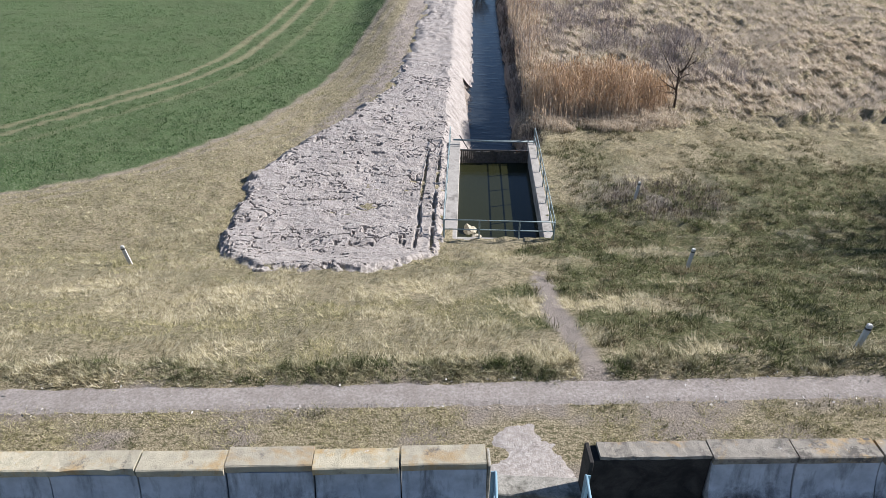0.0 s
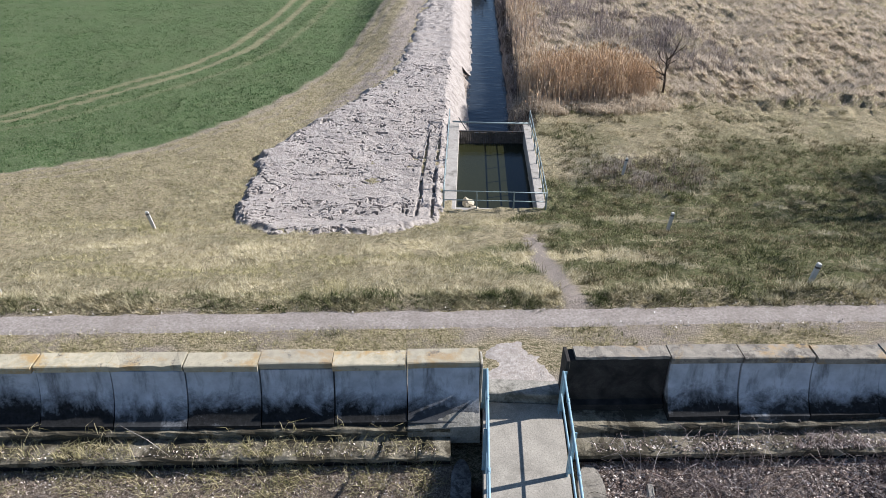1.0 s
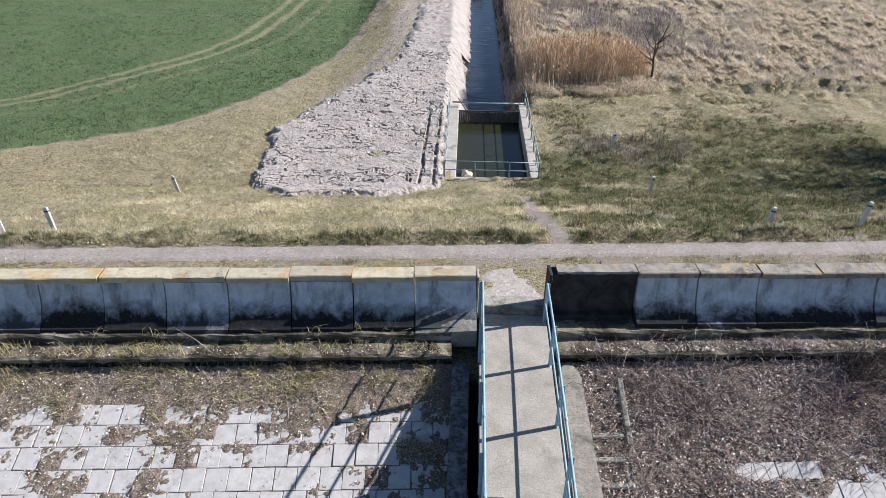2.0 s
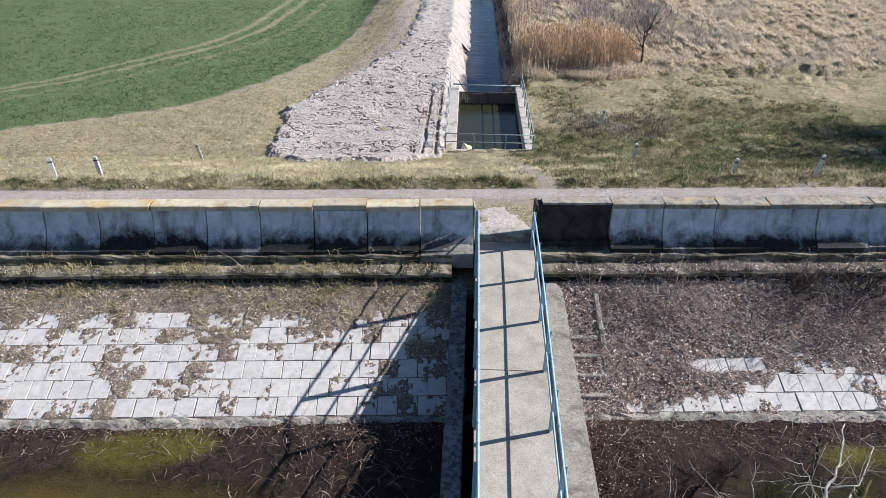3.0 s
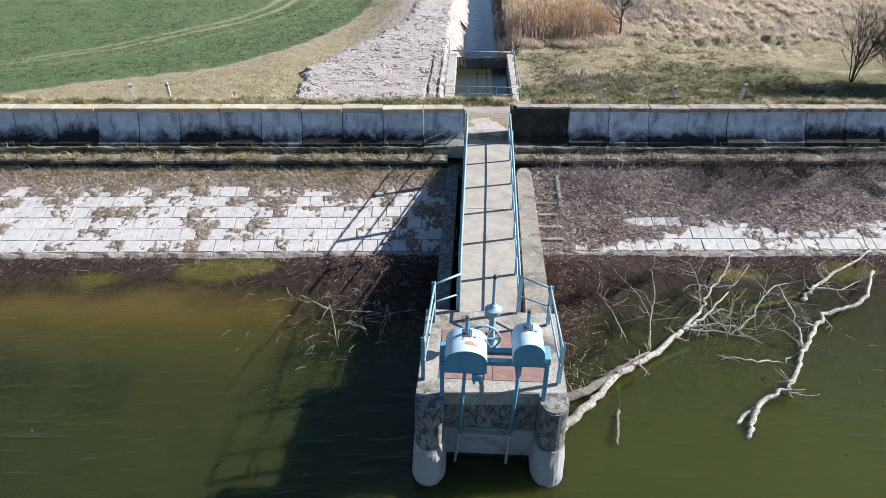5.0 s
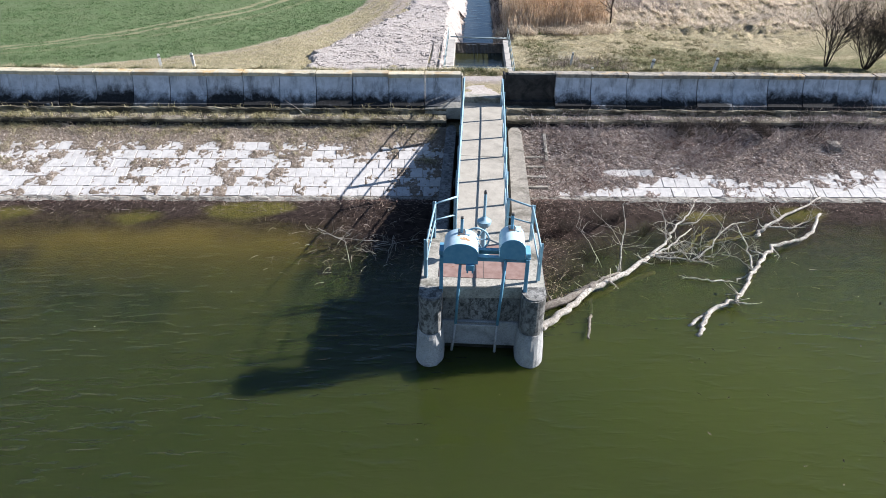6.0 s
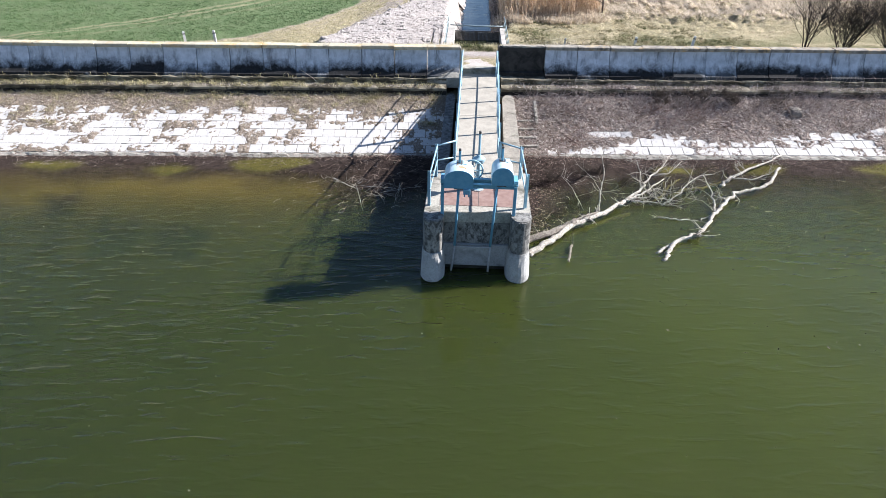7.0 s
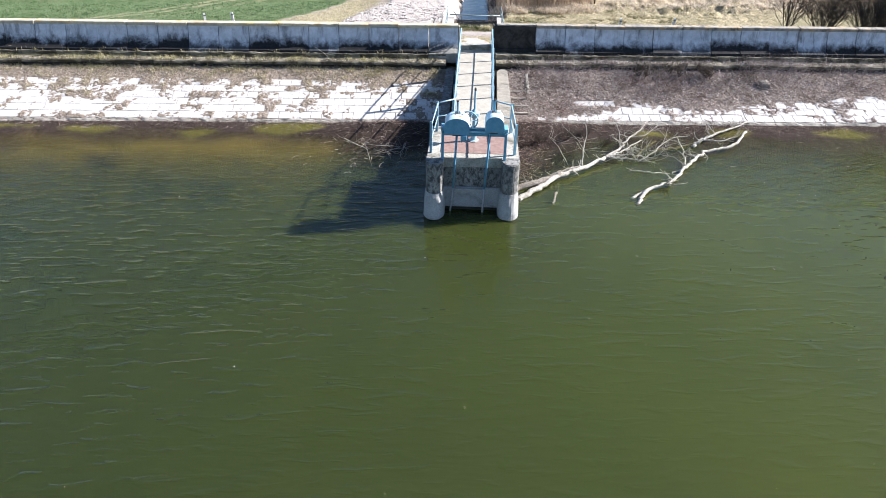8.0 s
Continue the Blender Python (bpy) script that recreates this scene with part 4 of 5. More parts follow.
# ---- steps beside the bridge ----
for k, (x, y, w) in enumerate(((2.84, -2.83, 0.36), (2.83, -3.38, 0.38), (2.8, -3.93, 0.42), (2.74, -4.48, 0.44))):
    part_ob = part("stair_step", box(-w, w, -0.07, 0.07, -0.25, 0.07, 0.02), M["pier"], None, m=pose(x, y, float(slope_z(y)) + 0.05, random.uniform(-3, 3), random.uniform(-2, 2), random.uniform(-3, 3)))
    tagged(part_ob, "weathered concrete step half buried in litter", "step", "slope stair")
tagged(part("stair_cheek", box(-0.07, 0.07, -0.85, 0.85, -0.25, 0.08, 0.025), M["pier"], None, m=pose(3.34, -2.25, float(slope_z(-2.25)) + 0.06, math.degrees(math.atan(0.295)), 0, -3)), "broken concrete stair cheek on the slope", "stair", kind="structure")
tagged(part("stair_cheek", box(-0.05, 0.05, -0.62, 0.62, -0.25, 0.02, 0.025), M["kerb"], None, m=pose(3.24, -4.0, float(slope_z(-4.0)) + 0.05, math.degrees(math.atan(0.295)), 0, -4)), "dark weathered stair cheek low on the slope", "stair", kind="structure")

# ---- stilling basin ----
SHEAR = math.degrees(math.atan(0.062))
BASIN = pose(float(centre(17)), 17.0, 0, 0, 0, -SHEAR)
basin = root("stilling_basin", BASIN, "pale concrete stilling basin set in the grass", "basin", kind="structure")
part("side_wall", box(-2.55, -1.9, -0.15, 10.6, -5, -2.55, 0.02), M["basin"], basin)
part("side_wall", box(1.87, 2.3, -0.15, 10.6, -5, -2.55, 0.02), M["basin"], basin)
part("end_wall", box(-1.898, 1.868, -0.15, 0.12, -5, -2.555, 0.02), M["basin"], basin)
part("gate_beam", box(-1.898, 1.868, 9.5, 9.58, -2.66, -2.58, 0.01), M["dark_steel"], basin)
board = bm_mesh("gate_board", box(-0.052, 0.052, -0.02, 0.02, -0.6, 0.6, 0.004))
for k in range(34):
    part("gate_board", board, M["gate_wood"], basin, m=pose(-1.82 + k * 0.11, 9.62 + random.uniform(-0.012, 0.012), -3.3 + random.uniform(-0.05, 0.03)))
part("gate_post", box(-0.05, 0.05, 9.5, 9.57, -3.9, -2.67, 0.006), M["dark_steel"], basin)


def basin_rail(name, pts, label):
    r = root(name, BASIN, label, "railing", "basin railings")
    h = 0.95
    for x, y in pts:
        part("post", box(x - 0.03, x + 0.03, y - 0.03, y + 0.03, -2.55, -2.55 + h, 0.006), M["grey_rail"], r)
    for z in (-2.55 + h, -2.55 + h * 0.52):
        pipe("rail", [(x, y, z) for x, y in pts], 0.024, M["grey_rail"], r, 6)
    return r


basin_rail("basin_railing", [(-2.45, -0.1), (-0.95, -0.1), (0.75, -0.1), (2.22, -0.1)], "grey-green pipe railing at the basin's near end")
basin_rail("basin_railing", [(2.24, 0.02), (2.24, 1.7), (2.24, 3.4), (2.24, 5.1), (2.24, 6.8), (2.24, 8.5), (2.22, 10.4)], "grey-green pipe railing along the basin's east side")
basin_rail("basin_railing", [(-2.48, 0.0), (-2.48, 1.75), (-2.48, 3.5), (-2.48, 5.2), (-2.48, 7.0), (-2.48, 8.7), (-2.48, 10.4)], "grey-green pipe railing along the basin's west side")
cross = root("gate_pipe", BASIN, "pale steel pipe spanning the basin outlet", "pipe")
pipe("span", [(-2.3, 10.2, -2.3), (0, 10.2, -2.36), (2.15, 10.2, -2.32)], 0.05, M["grey_rail"], cross)
pipe("lever", [(-1.95, 10.1, -2.0), (-1.45, 9.75, -2.66)], 0.03, M["dark_steel"], cross)


def rock(seed, r=1.0, flat=0.6):
    bm = bmesh.new()
    bmesh.ops.create_icosphere(bm, subdivisions=2, radius=1.0)
    for v in bm.verts:
        p = v.co.copy()
        v.co = Vector((p.x, p.y, p.z * flat)) * r * (0.8 + 0.5 * noise.noise(p * 1.3 + Vector((seed * 3.1, 0, 0))))
    return bm


tagged(part("boulder", rock(3, 0.42, 0.6), M["stone"], None, m=BASIN @ pose(-1.3, 2.0, -3.3, 8, 12, 20)), "pale angular boulder lying in the basin water", "boulder")
tagged(part("boulder", rock(5, 0.3, 0.5), M["stone"], None, m=BASIN @ pose(-1.0, 1.5, -3.35, -8, 22, 60)), "small pale boulder lying in the basin water", "boulder")

# ---- white marker posts ----
def marker(x, y, lean, turn, label):
    ob = root("marker_post", pose(x, y, float(land(x, y)) - 0.05, lean[0], lean[1], turn) @ Matrix.Scale(0.88, 4), label, "post", "marker posts")
    bm = extrude_z([(-0.07, -0.05), (0.07, -0.05), (0.07, 0.03), (0.03, 0.06), (-0.03, 0.06), (-0.07, 0.03)], 0, 1.08, 0.02)
    body = part("body", bm, M["white_post"], ob)
    part("band", box(-0.074, 0.074, -0.054, 0.04, 0.9, 0.96, 0.004), M["black_band"], ob)
    return ob


for x, y, lean, turn in ((-12.25, 13.95, (2, -9), 10), (-12.35, 4.4, (0, -4), 0), (-13.9, 4.4, (-2, -3), 20), (9.3, 4.45, (0, 7), -5), (12.5, 4.8, (0, 8), 0), (8.4, 12.3, (2, 5), 10), (8.9, 20.4, (0, 6), 0)):
    marker(x, y, lean, turn, "leaning white plastic marker post in the grass")

# ---- dredged silt beside the ditch ----



def heap_height(X, Y):
    left = np.interp(Y, HEAP_Y, HEAP_X)
    right = centre(Y) - np.interp(Y, [26.5, 29], [2.6, 1.75])
    jag = (fbm(X * 0.8 + 2, Y * 0.8, 4) - 0.5) * 1.3
    near = np.interp(X, [-10, -8.5, -7.4, -3.4, -1.8, -0.5, 1], [16.0, 14.0, 12.8, 12.4, 13.5, 15.3, 17])
    inside = np.minimum(np.minimum(X - left + jag, Y - near + jag * 0.7), (right - X) * 1.3 + np.interp(Y, [26.5, 29], [0.15, 0.6]))
    ridge = np.abs(2 * fbm(X * 0.7 + 8, Y * 1.1, 3) - 1)
    ridge = np.minimum(ridge, 1.2 * np.abs(2 * fbm(X * 1.5 + 28, Y * 1.9, 3) - 1))
    cracks = smooth(0.045, 0.0, ridge) * smooth(0.42, 0.6, fbm(X * 0.6 + 3, Y * 0.7 + 9, 2))
    n1, n2 = fbm(X * 0.8 + 2, Y * 1.2, 5, 0.6), fbm(X * 2.1 + 7, Y * 2.9, 4, 0.6)
    steps = sum(0.016 * smooth(c - 0.008, c + 0.008, n1) for c in (0.38, 0.44, 0.5, 0.56, 0.62))
    steps = steps + sum(0.008 * smooth(c - 0.015, c + 0.015, n2) for c in (0.42, 0.5, 0.58))
    holes = smooth(0.82, 0.88, vnoise(X * 4.6, Y * 5.2)) * smooth(0.42, 0.6, fbm(X * 0.45, Y * 0.4 + 3, 2))
    h = 0.27 * smooth(-0.1, 0.45, inside + 0.5 * (fbm(X * 3, Y * 3, 3) - 0.5)) - 0.12 * smooth(0, -0.3, inside)
    h = h + smooth(0, 0.3, inside) * (steps - 0.1 + 0.085 * (fbm(X * 6, Y * 5, 5, 0.7) - 0.5) - 0.2 * cracks - 0.2 * holes + 0.3 * (fbm(X * 0.3, Y * 0.3, 2) - 0.5))
    for off in (-3.0, -3.65):
        track = np.abs(X - centre(Y) - off - 0.12 * (fbm(Y * 1.1, Y * 0 + off, 2) - 0.5))
        h = h - 0.2 * smooth(0.1, 0.04, track) * smooth(15.5, 16.5, Y) * smooth(27, 25, Y) * smooth(0.1, 0.35, vnoise(Y * 3.5, Y * 0 + off * 3))
    return h, inside


def land_heap(X, Y):
    h, inside = heap_height(X, Y)
    base = np.interp(Y, PROFILE_Y, PROFILE_Z) - 0.3 * smooth(14, 26, Y) * smooth(-6, -14, X)
    ditch = np.interp(np.abs(X - centre(Y)), [0, 1.25, 2.2, 3.4], [-4.5, -4.25, -3.1, -2.0])
    z = base + h
    return np.where(Y > 26.6, np.minimum(z, ditch + 0.5 * (fbm(X * 1.5, Y * 1.5, 4) - 0.25)), z)


heap_ob = sheet("silt_heap", -11, 1.8, 11.8, 42.0, 0.05, land_heap, M["heap"], "heap of dried cracked grey dredged silt on the grass", "silt heap", kind="stuff",
                keep=lambda X, Y: heap_height(X, Y)[1] > -0.3, soft=False)
sheet("silt_bank", -4, 7.5, 41.7, 110, 0.16, land_heap, M["heap"], "long bank of grey dredged silt along the ditch", "silt heap", kind="stuff", keep=lambda X, Y: heap_height(X, Y)[1] > -0.3)

# ---- growing things ----
def blade_mesh(name, base, height, width, lean, yaw, curl=0.6):
    """Bent three-sided blades, one for each row of the arrays."""
    n = len(base)
    side = np.stack([np.cos(yaw), np.sin(yaw), np.zeros(n)], 1)
    fall = np.stack([-np.sin(yaw), np.cos(yaw), np.zeros(n)], 1) * lean[:, None]
    up = np.array([0, 0, 1.0])
    mid = base + up * (height * 0.6)[:, None] + fall * (height * 0.35 * curl)[:, None]
    tip = base + up * (height * (1 - 0.35 * np.minimum(1, np.abs(lean))))[:, None] + fall * (height * 1.0)[:, None]
    w = side * (width / 2)[:, None]
    v = np.stack([base - w, base + w, mid + w * 0.7, mid - w * 0.7, tip], 1).reshape(-1, 3)
    i = np.arange(n)[:, None] * 5
    return raw_mesh(name, v, i + np.array([[0, 1, 2, 3]]), i + np.array([[3, 2, 4]]))


def thin_mesh(name, base, height, width, lean, yaw):
    """Fine grass: one slim leaning triangle for each row of the arrays."""
    n = len(base)
    side = np.stack([np.cos(yaw), np.sin(yaw), np.zeros(n)], 1) * (width / 2)[:, None]
    fall = np.stack([-np.sin(yaw), np.cos(yaw), np.zeros(n)], 1) * (lean * height)[:, None]
    tip = base + fall + np.array([0, 0, 1.0]) * (height * (1 - 0.3 * np.minimum(1, np.abs(lean))))[:, None]
    v = np.stack([base - side, base + side, tip], 1).reshape(-1, 3)
    return raw_mesh(name, v, None, np.arange(3 * n).reshape(-1, 3))


def scatter(n, x0, x1, y0, y1, accept=None, seed=1):
    r = np.random.RandomState(seed)
    x, y = r.uniform(x0, x1, n), r.uniform(y0, y1, n)
    if accept is not None:
        k = r.rand(n) < accept(x, y)
        x, y = x[k], y[k]
    return x, y


def turf(name, xy, per, h, width, lean, material, label, category="grass", ground=land, spread=0.06, wind=None, seed=3, sink=0.02, thin=False):
    r = np.random.RandomState(seed)
    x, y = (np.repeat(a, per) for a in xy)
    n = len(x)
    big = np.repeat(r.uniform(0.4, 1.45, len(xy[0])), per)
    x, y = x + r.normal(0, spread, n) * big, y + r.normal(0, spread, n) * big
    z = ground(x, y) - sink
    yaw = r.uniform(0, 2 * math.pi, n) if wind is None else wind(x, y) + r.normal(0, 0.75, n)
    make = thin_mesh if thin else blade_mesh
    me = make(name, np.stack([x, y, z], 1), big * r.uniform(h[0], h[1], n), r.uniform(0.6, 1.3, n) * width, r.uniform(lean[0], lean[1], n), yaw)
    return tagged(part(name, me, material), label, category, kind="stuff")


def outside(x, y):
    """Where the banks are free for grass."""
    free = (np.abs(x - centre(y)) > 2.6) | (y < 16.4)
    free &= ~((y > 13.5) & (heap_height(x, y)[1] > 0.1))
    free &= x > field_edge(y) + 0.3
    trod = np.abs(x - np.interp(y, [3.3, 7.3, 11.5, 13], [2.72, 2.65, 2.95, 3.0])) < 0.25
    return free & ~(trod & (y < 12))


slope_xy = scatter(54000, -24, 25, 3.3, 37, lambda x, y: outside(x, y) * (0.2 + 0.8 * smooth(0.4, 0.56, fbm(x * 1.6, y * 1.9, 3))) * smooth(-24, -8, x - 0.7 * np.maximum(0, y - 12)) * smooth(37, 30, y), 21)
dry = fbm(slope_xy[0] * 0.4 + 4, slope_xy[1] * 0.6, 3) + 0.22 * smooth(0.5, 5, slope_xy[0]) - 0.22 * smooth(21, 28, slope_xy[1]) - 0.06 * smooth(3, -2, slope_xy[0]) > 0.56
turf("slope_grass", tuple(a[~dry] for a in slope_xy), 15, (0.06, 0.2), 0.021, (0.6, 1.9), M["straw"], "short matted straw-coloured winter grass on the embankment", thin=True, spread=0.085, wind=lambda x, y: 2.0 + 7 * fbm(x * 0.5, y * 0.5, 3))
west = slope_xy[0] < 2.2 + 1.5 * (vnoise(slope_xy[0], slope_xy[1]) - 0.5)
turf("olive_grass", tuple(a[dry & west] for a in slope_xy), 14, (0.06, 0.19), 0.021, (0.5, 1.7), M["olive"], "olive and dry short grass on the embankment", seed=24, thin=True, spread=0.08)
turf("green_grass", tuple(a[dry & ~west] for a in slope_xy), 13, (0.08, 0.26), 0.024, (0.2, 1.4), M["lush"], "patchy green and dry tufted grass on the embankment", seed=4, thin=True, spread=0.075)
turf("verge_grass", scatter(6200, -32, 32, 3.2, 3.95, lambda x, y: 0.35 + 0.65 * smooth(0.4, 0.6, vnoise(x * 1.2, y)) - 1.0 * (np.abs(x - 2.7) < 0.35), 5), 14, (0.08, 0.25), 0.02, (0.2, 1.5), M["mixed"], "rough tufted grass verge beside the path", seed=6, thin=True)
turf("crest_grass", scatter(17000, -32, 32, 0.8, 2.52, lambda x, y: smooth(0.3, 0.5, fbm(x * 1.1, y * 1.3, 3)) * (np.abs(x - 1.0) > 1.1 + 0.5 * vnoise(x * 3, y * 3)), 7), 9, (0.04, 0.11), 0.016, (0.4, 1.7), M["olive"], "worn short dry grass on the dam crest", seed=8, thin=True, spread=0.05)
turf("crest_weeds", scatter(5000, -32, 32, 0.9, 2.5, lambda x, y: smooth(0.5, 0.62, fbm(x * 0.9 + 20, y * 1.3, 3)) * (np.abs(x - 1.0) > 1.6), 17), 9, (0.05, 0.14), 0.015, (0.3, 1.4), M["lush"], "low green weeds in the worn crest grass", seed=18, thin=True, spread=0.05)
turf("meadow_grass", scatter(42000, 4.5, 44, 29, 75, lambda x, y: outside(x, y) * smooth(30.5, 34, y + 0.05 * x) * (0.12 + 0.88 * smooth(-0.1, 0.15, tussocks(x, y))) * smooth(90, 34, y), 9), 11, (0.16, 0.5), 0.04, (0.5, 1.9), M["pale_straw"], "bleached matted tussock grass in the meadow",
     spread=0.15, wind=lambda x, y: 4.2 + 5.0 * fbm(x * 0.3, y * 0.3, 3), seed=10, thin=True)
turf("track_grass", scatter(22000, -26, 0, 13, 60, lambda x, y: outside(x, y) * smooth(70, 20, y), 12), 7, (0.05, 0.15), 0.03, (0.4, 1.6), M["olive"], "flattened olive grass between field and silt heap", seed=13, thin=True)
turf("field_crop", scatter(60000, -48, -4, 19, 75, lambda x, y: (x < field_edge(y) - 0.2) * smooth(95, 25, y) * (0.4 + 0.6 * smooth(0.35, 0.6, fbm(x * 0.4, y * 0.4, 3))) * (np.abs(x - tram_edge(y)) > 0.42) * (np.abs(x - tram_edge(y) + 1.75) > 0.42), 14), 6, (0.06, 0.16), 0.03, (0.1, 0.8), M["crop"], "young green cereal crop in the field", "crop", spread=0.1, seed=15, thin=True)


# ---- reeds ----
def reed_bed(name, xy, h, label, seed, edge):
    r = np.random.RandomState(seed)
    x, y = xy
    n = len(x)
    z = land(x, y, False) - 0.05
    z = np.where(np.abs(x - centre(y)) < 2.9, np.minimum(z, -2.9), z)
    hh = r.uniform(h[0], h[1], n) * (0.3 + 0.7 * edge(x, y)) * (0.75 + 0.45 * vnoise(x * 0.9, y * 0.9))
    yaw = r.uniform(0, 2 * math.pi, n)
    base = np.stack([x, y, z], 1)
    lean = r.normal(0, 0.13, n)
    stalks = blade_mesh(name, base, hh, r.uniform(0.016, 0.03, n), lean, yaw, 0.25)
    bed = part(name, stalks, M["reed"])
    k = r.rand(n) < 0.5
    tip = base[k] + np.array([0, 0, 1.0]) * (hh[k] * 0.9)[:, None]
    m = len(tip)
    part("plume", blade_mesh("plume", tip, r.uniform(0.14, 0.3, m), r.uniform(0.03, 0.055, m), r.uniform(0.1, 0.8, m), r.uniform(0, 6.3, m)), M["plume"], bed)
    leaf = np.repeat(base, 2, 0) + np.array([0, 0, 1.0]) * (np.repeat(hh, 2) * r.uniform(0.15, 0.8, 2 * n))[:, None]
    part("reed_leaf", blade_mesh("reed_leaf", leaf, r.uniform(0.2, 0.55, 2 * n), r.uniform(0.012, 0.026, 2 * n), r.uniform(0.1, 0.7, 2 * n), r.uniform(0, 6.3, 2 * n)), M["reed"], bed)
    return tagged(bed, label, "reeds", kind="stuff")


def clump(x, y):
    d = ((x - 9.9) / 4.4) ** 2 + ((y - 33.2) / 2.6) ** 2 + 0.5 * (fbm(x * 0.6, y * 0.6, 3) - 0.5)
    return smooth(1.3, 0.8, d)


def dome(x, y):
    d = ((x - 9.7) / 4.6) ** 2 + ((y - 33.2) / 2.9) ** 2
    return np.sqrt(np.clip(1 - d / 1.35, 0, 1))


reed_bed("reed_clump", scatter(14000, 4.5, 15, 30, 37, clump, 31), (1.6, 3.1), "dense clump of tall orange-brown dry reeds", 32, dome)
reed_bed("reed_bank", scatter(17000, 4, 13, 28.5, 110, lambda x, y: smooth(0.0, 0.5, x - centre(y) - 1.9) * smooth(3.4 + 2.0 * fbm(y * 0.2, y * 0, 2), 1.5, x - centre(y) - 1.4) * smooth(120, 35, y) * smooth(28.5, 30.5, y), 33), (1.1, 2.7), "bank of tall dry reeds along the ditch", 34, lambda x, y: 0.4 + 0.6 * vnoise(x * 0.8 + 5, y * 0.5))
turf("reed_fringe", scatter(5000, 4.4, 15, 29, 33, lambda x, y: smooth(0.35, 0.65, fbm(x, y, 3)) * smooth(1.9, 1.0, ((x - 9.6) / 5) ** 2 + ((y - 31.8) / 2.4) ** 2), 35), 5, (0.25, 0.7), 0.02, (0.3, 1.4), M["pale_straw"], "broken dry reed litter at the clump's edge", seed=36)


turf("grey_thicket", scatter(5000, 6.5, 22, 36.5, 62, lambda x, y: smooth(0.45, 0.6, fbm(x * 0.35 + 60, y * 0.3, 3)), 135), 8, (0.4, 1.1), 0.03, (0.1, 1.0), M["vine"], "grey dead weed stalks standing in the meadow", "weeds", seed=136, thin=True, spread=0.2)
# Bark-dark blades stand in for the black shadow on the east bank.
turf("bank_brush", scatter(7000, 3, 9, 27.6, 75, lambda x, y: smooth(1.35, 1.6, x - centre(y)) * smooth(3.2, 2.4, x - centre(y)), 139), 8, (0.2, 0.75), 0.02, (0.2, 1.5), M["bark"], "dark overhanging growth, also standing in for the ditch bank's shadow", "weeds", seed=140, thin=True, spread=0.12)
# Blades added to draw the dark wet strip at the silt's foot.
turf("ditch_fringe", scatter(2600, -0.5, 6, 28, 75, lambda x, y: np.abs(x - centre(y) + 1.5) < 0.16 + 0.15 * vnoise(y * 1.4, y * 0), 137), 7, (0.1, 0.35), 0.025, (0.3, 1.5), M["brush"], "dark blades drawn for the wet strip along the ditch's waterline", "weeds", ground=lambda x, y: x * 0 - 4.05, seed=138, thin=True)


# ---- bare trees ----
def grow(heap, start, way, length, radius, depth, rnd, spread=0.7, lift=0.15, sides=6, kids=(3, 4)):
    n = 6 if depth > 1 else 4
    pts, p, d = [np.array(start, float)], np.array(start, float), np.array(way, float)
    for k in range(n):
        d = d + rnd.normal(0, 0.16, 3) + np.array([0, 0, lift * 0.4])
        d /= np.linalg.norm(d)
        p = p + d * length / n
        pts.append(p.copy())
    heap.tube(pts, np.linspace(radius, radius * 0.45, n + 1), max(3, sides))
    if depth == 0:
        return
    for k in range(rnd.randint(kids[0], kids[1] + 1)):
        at = rnd.randint(n // 3, n + 1)
        turn = rnd.normal(0, spread, 3)
        q = d + turn + np.array([0, 0, lift])
        q /= np.linalg.norm(q)
        grow(heap, pts[at], q, length * rnd.uniform(0.5, 0.78), radius * (0.62 - 0.25 * at / n), depth - 1, rnd, spread, lift, sides - 1, kids)


def bare_tree(name, x, y, height, radius, stems, seed, label, depth=4, spread=0.55, slant=0.15):
    rnd = np.random.RandomState(seed)
    z = float(land(x, y)) - 0.1
    tree = root(name, pose(x, y, z), label, "tree")
    trunk, crown = Heap(), Heap()
    for s in range(stems):
        a = rnd.uniform(0, 6.28)
        way = np.array([math.cos(a) * slant, math.sin(a) * slant, 1.0])
        way /= np.linalg.norm(way)
        pts = [np.array([math.cos(a), math.sin(a), 0]) * radius * (stems > 1)]
        for k in range(6):
            pts.append(pts[-1] + (way + rnd.normal(0, 0.07, 3)) * height * 0.5 / 6)
        trunk.tube(pts, np.linspace(radius, radius * 0.6, 7), 8)
        for k in range(2, 7):
            for j in range(2):
                b = rnd.uniform(0, 6.28)
                d = np.array([math.cos(b) * 0.8, math.sin(b) * 0.8, 0.75])
                grow(crown, pts[k], d / np.linalg.norm(d), height * rnd.uniform(0.22, 0.36), radius * 0.45, depth - 1, rnd, spread, 0.2, 5)
    part("trunk", trunk.mesh("trunk"), M["bark"], tree)
    part("crown", crown.mesh("crown"), M["bark"], tree)
    return tree


bare_tree("young_tree", 14.5, 32.2, 4.6, 0.08, 1, 41, "small bare young tree beside the reeds", depth=3, slant=0.05)
bare_tree("bare_tree", 27.8, 21.0, 6.5, 0.04, 6, 42, "bare many-stemmed tree at the embankment foot", slant=0.22)
bare_tree("dark_shrub", 30.5, 20.5, 6.0, 0.035, 15, 43, "dense dark leafless shrub at the embankment foot", slant=0.5)
bare_tree("dark_shrub", 34.0, 19.5, 6.5, 0.035, 15, 44, "dense dark leafless shrub beside the bare tree", slant=0.5)
bare_tree("bare_tree", 33.5, 10.5, 13.0, 0.24, 4, 45, "tall bare tree standing on the embankment slope", slant=0.45)
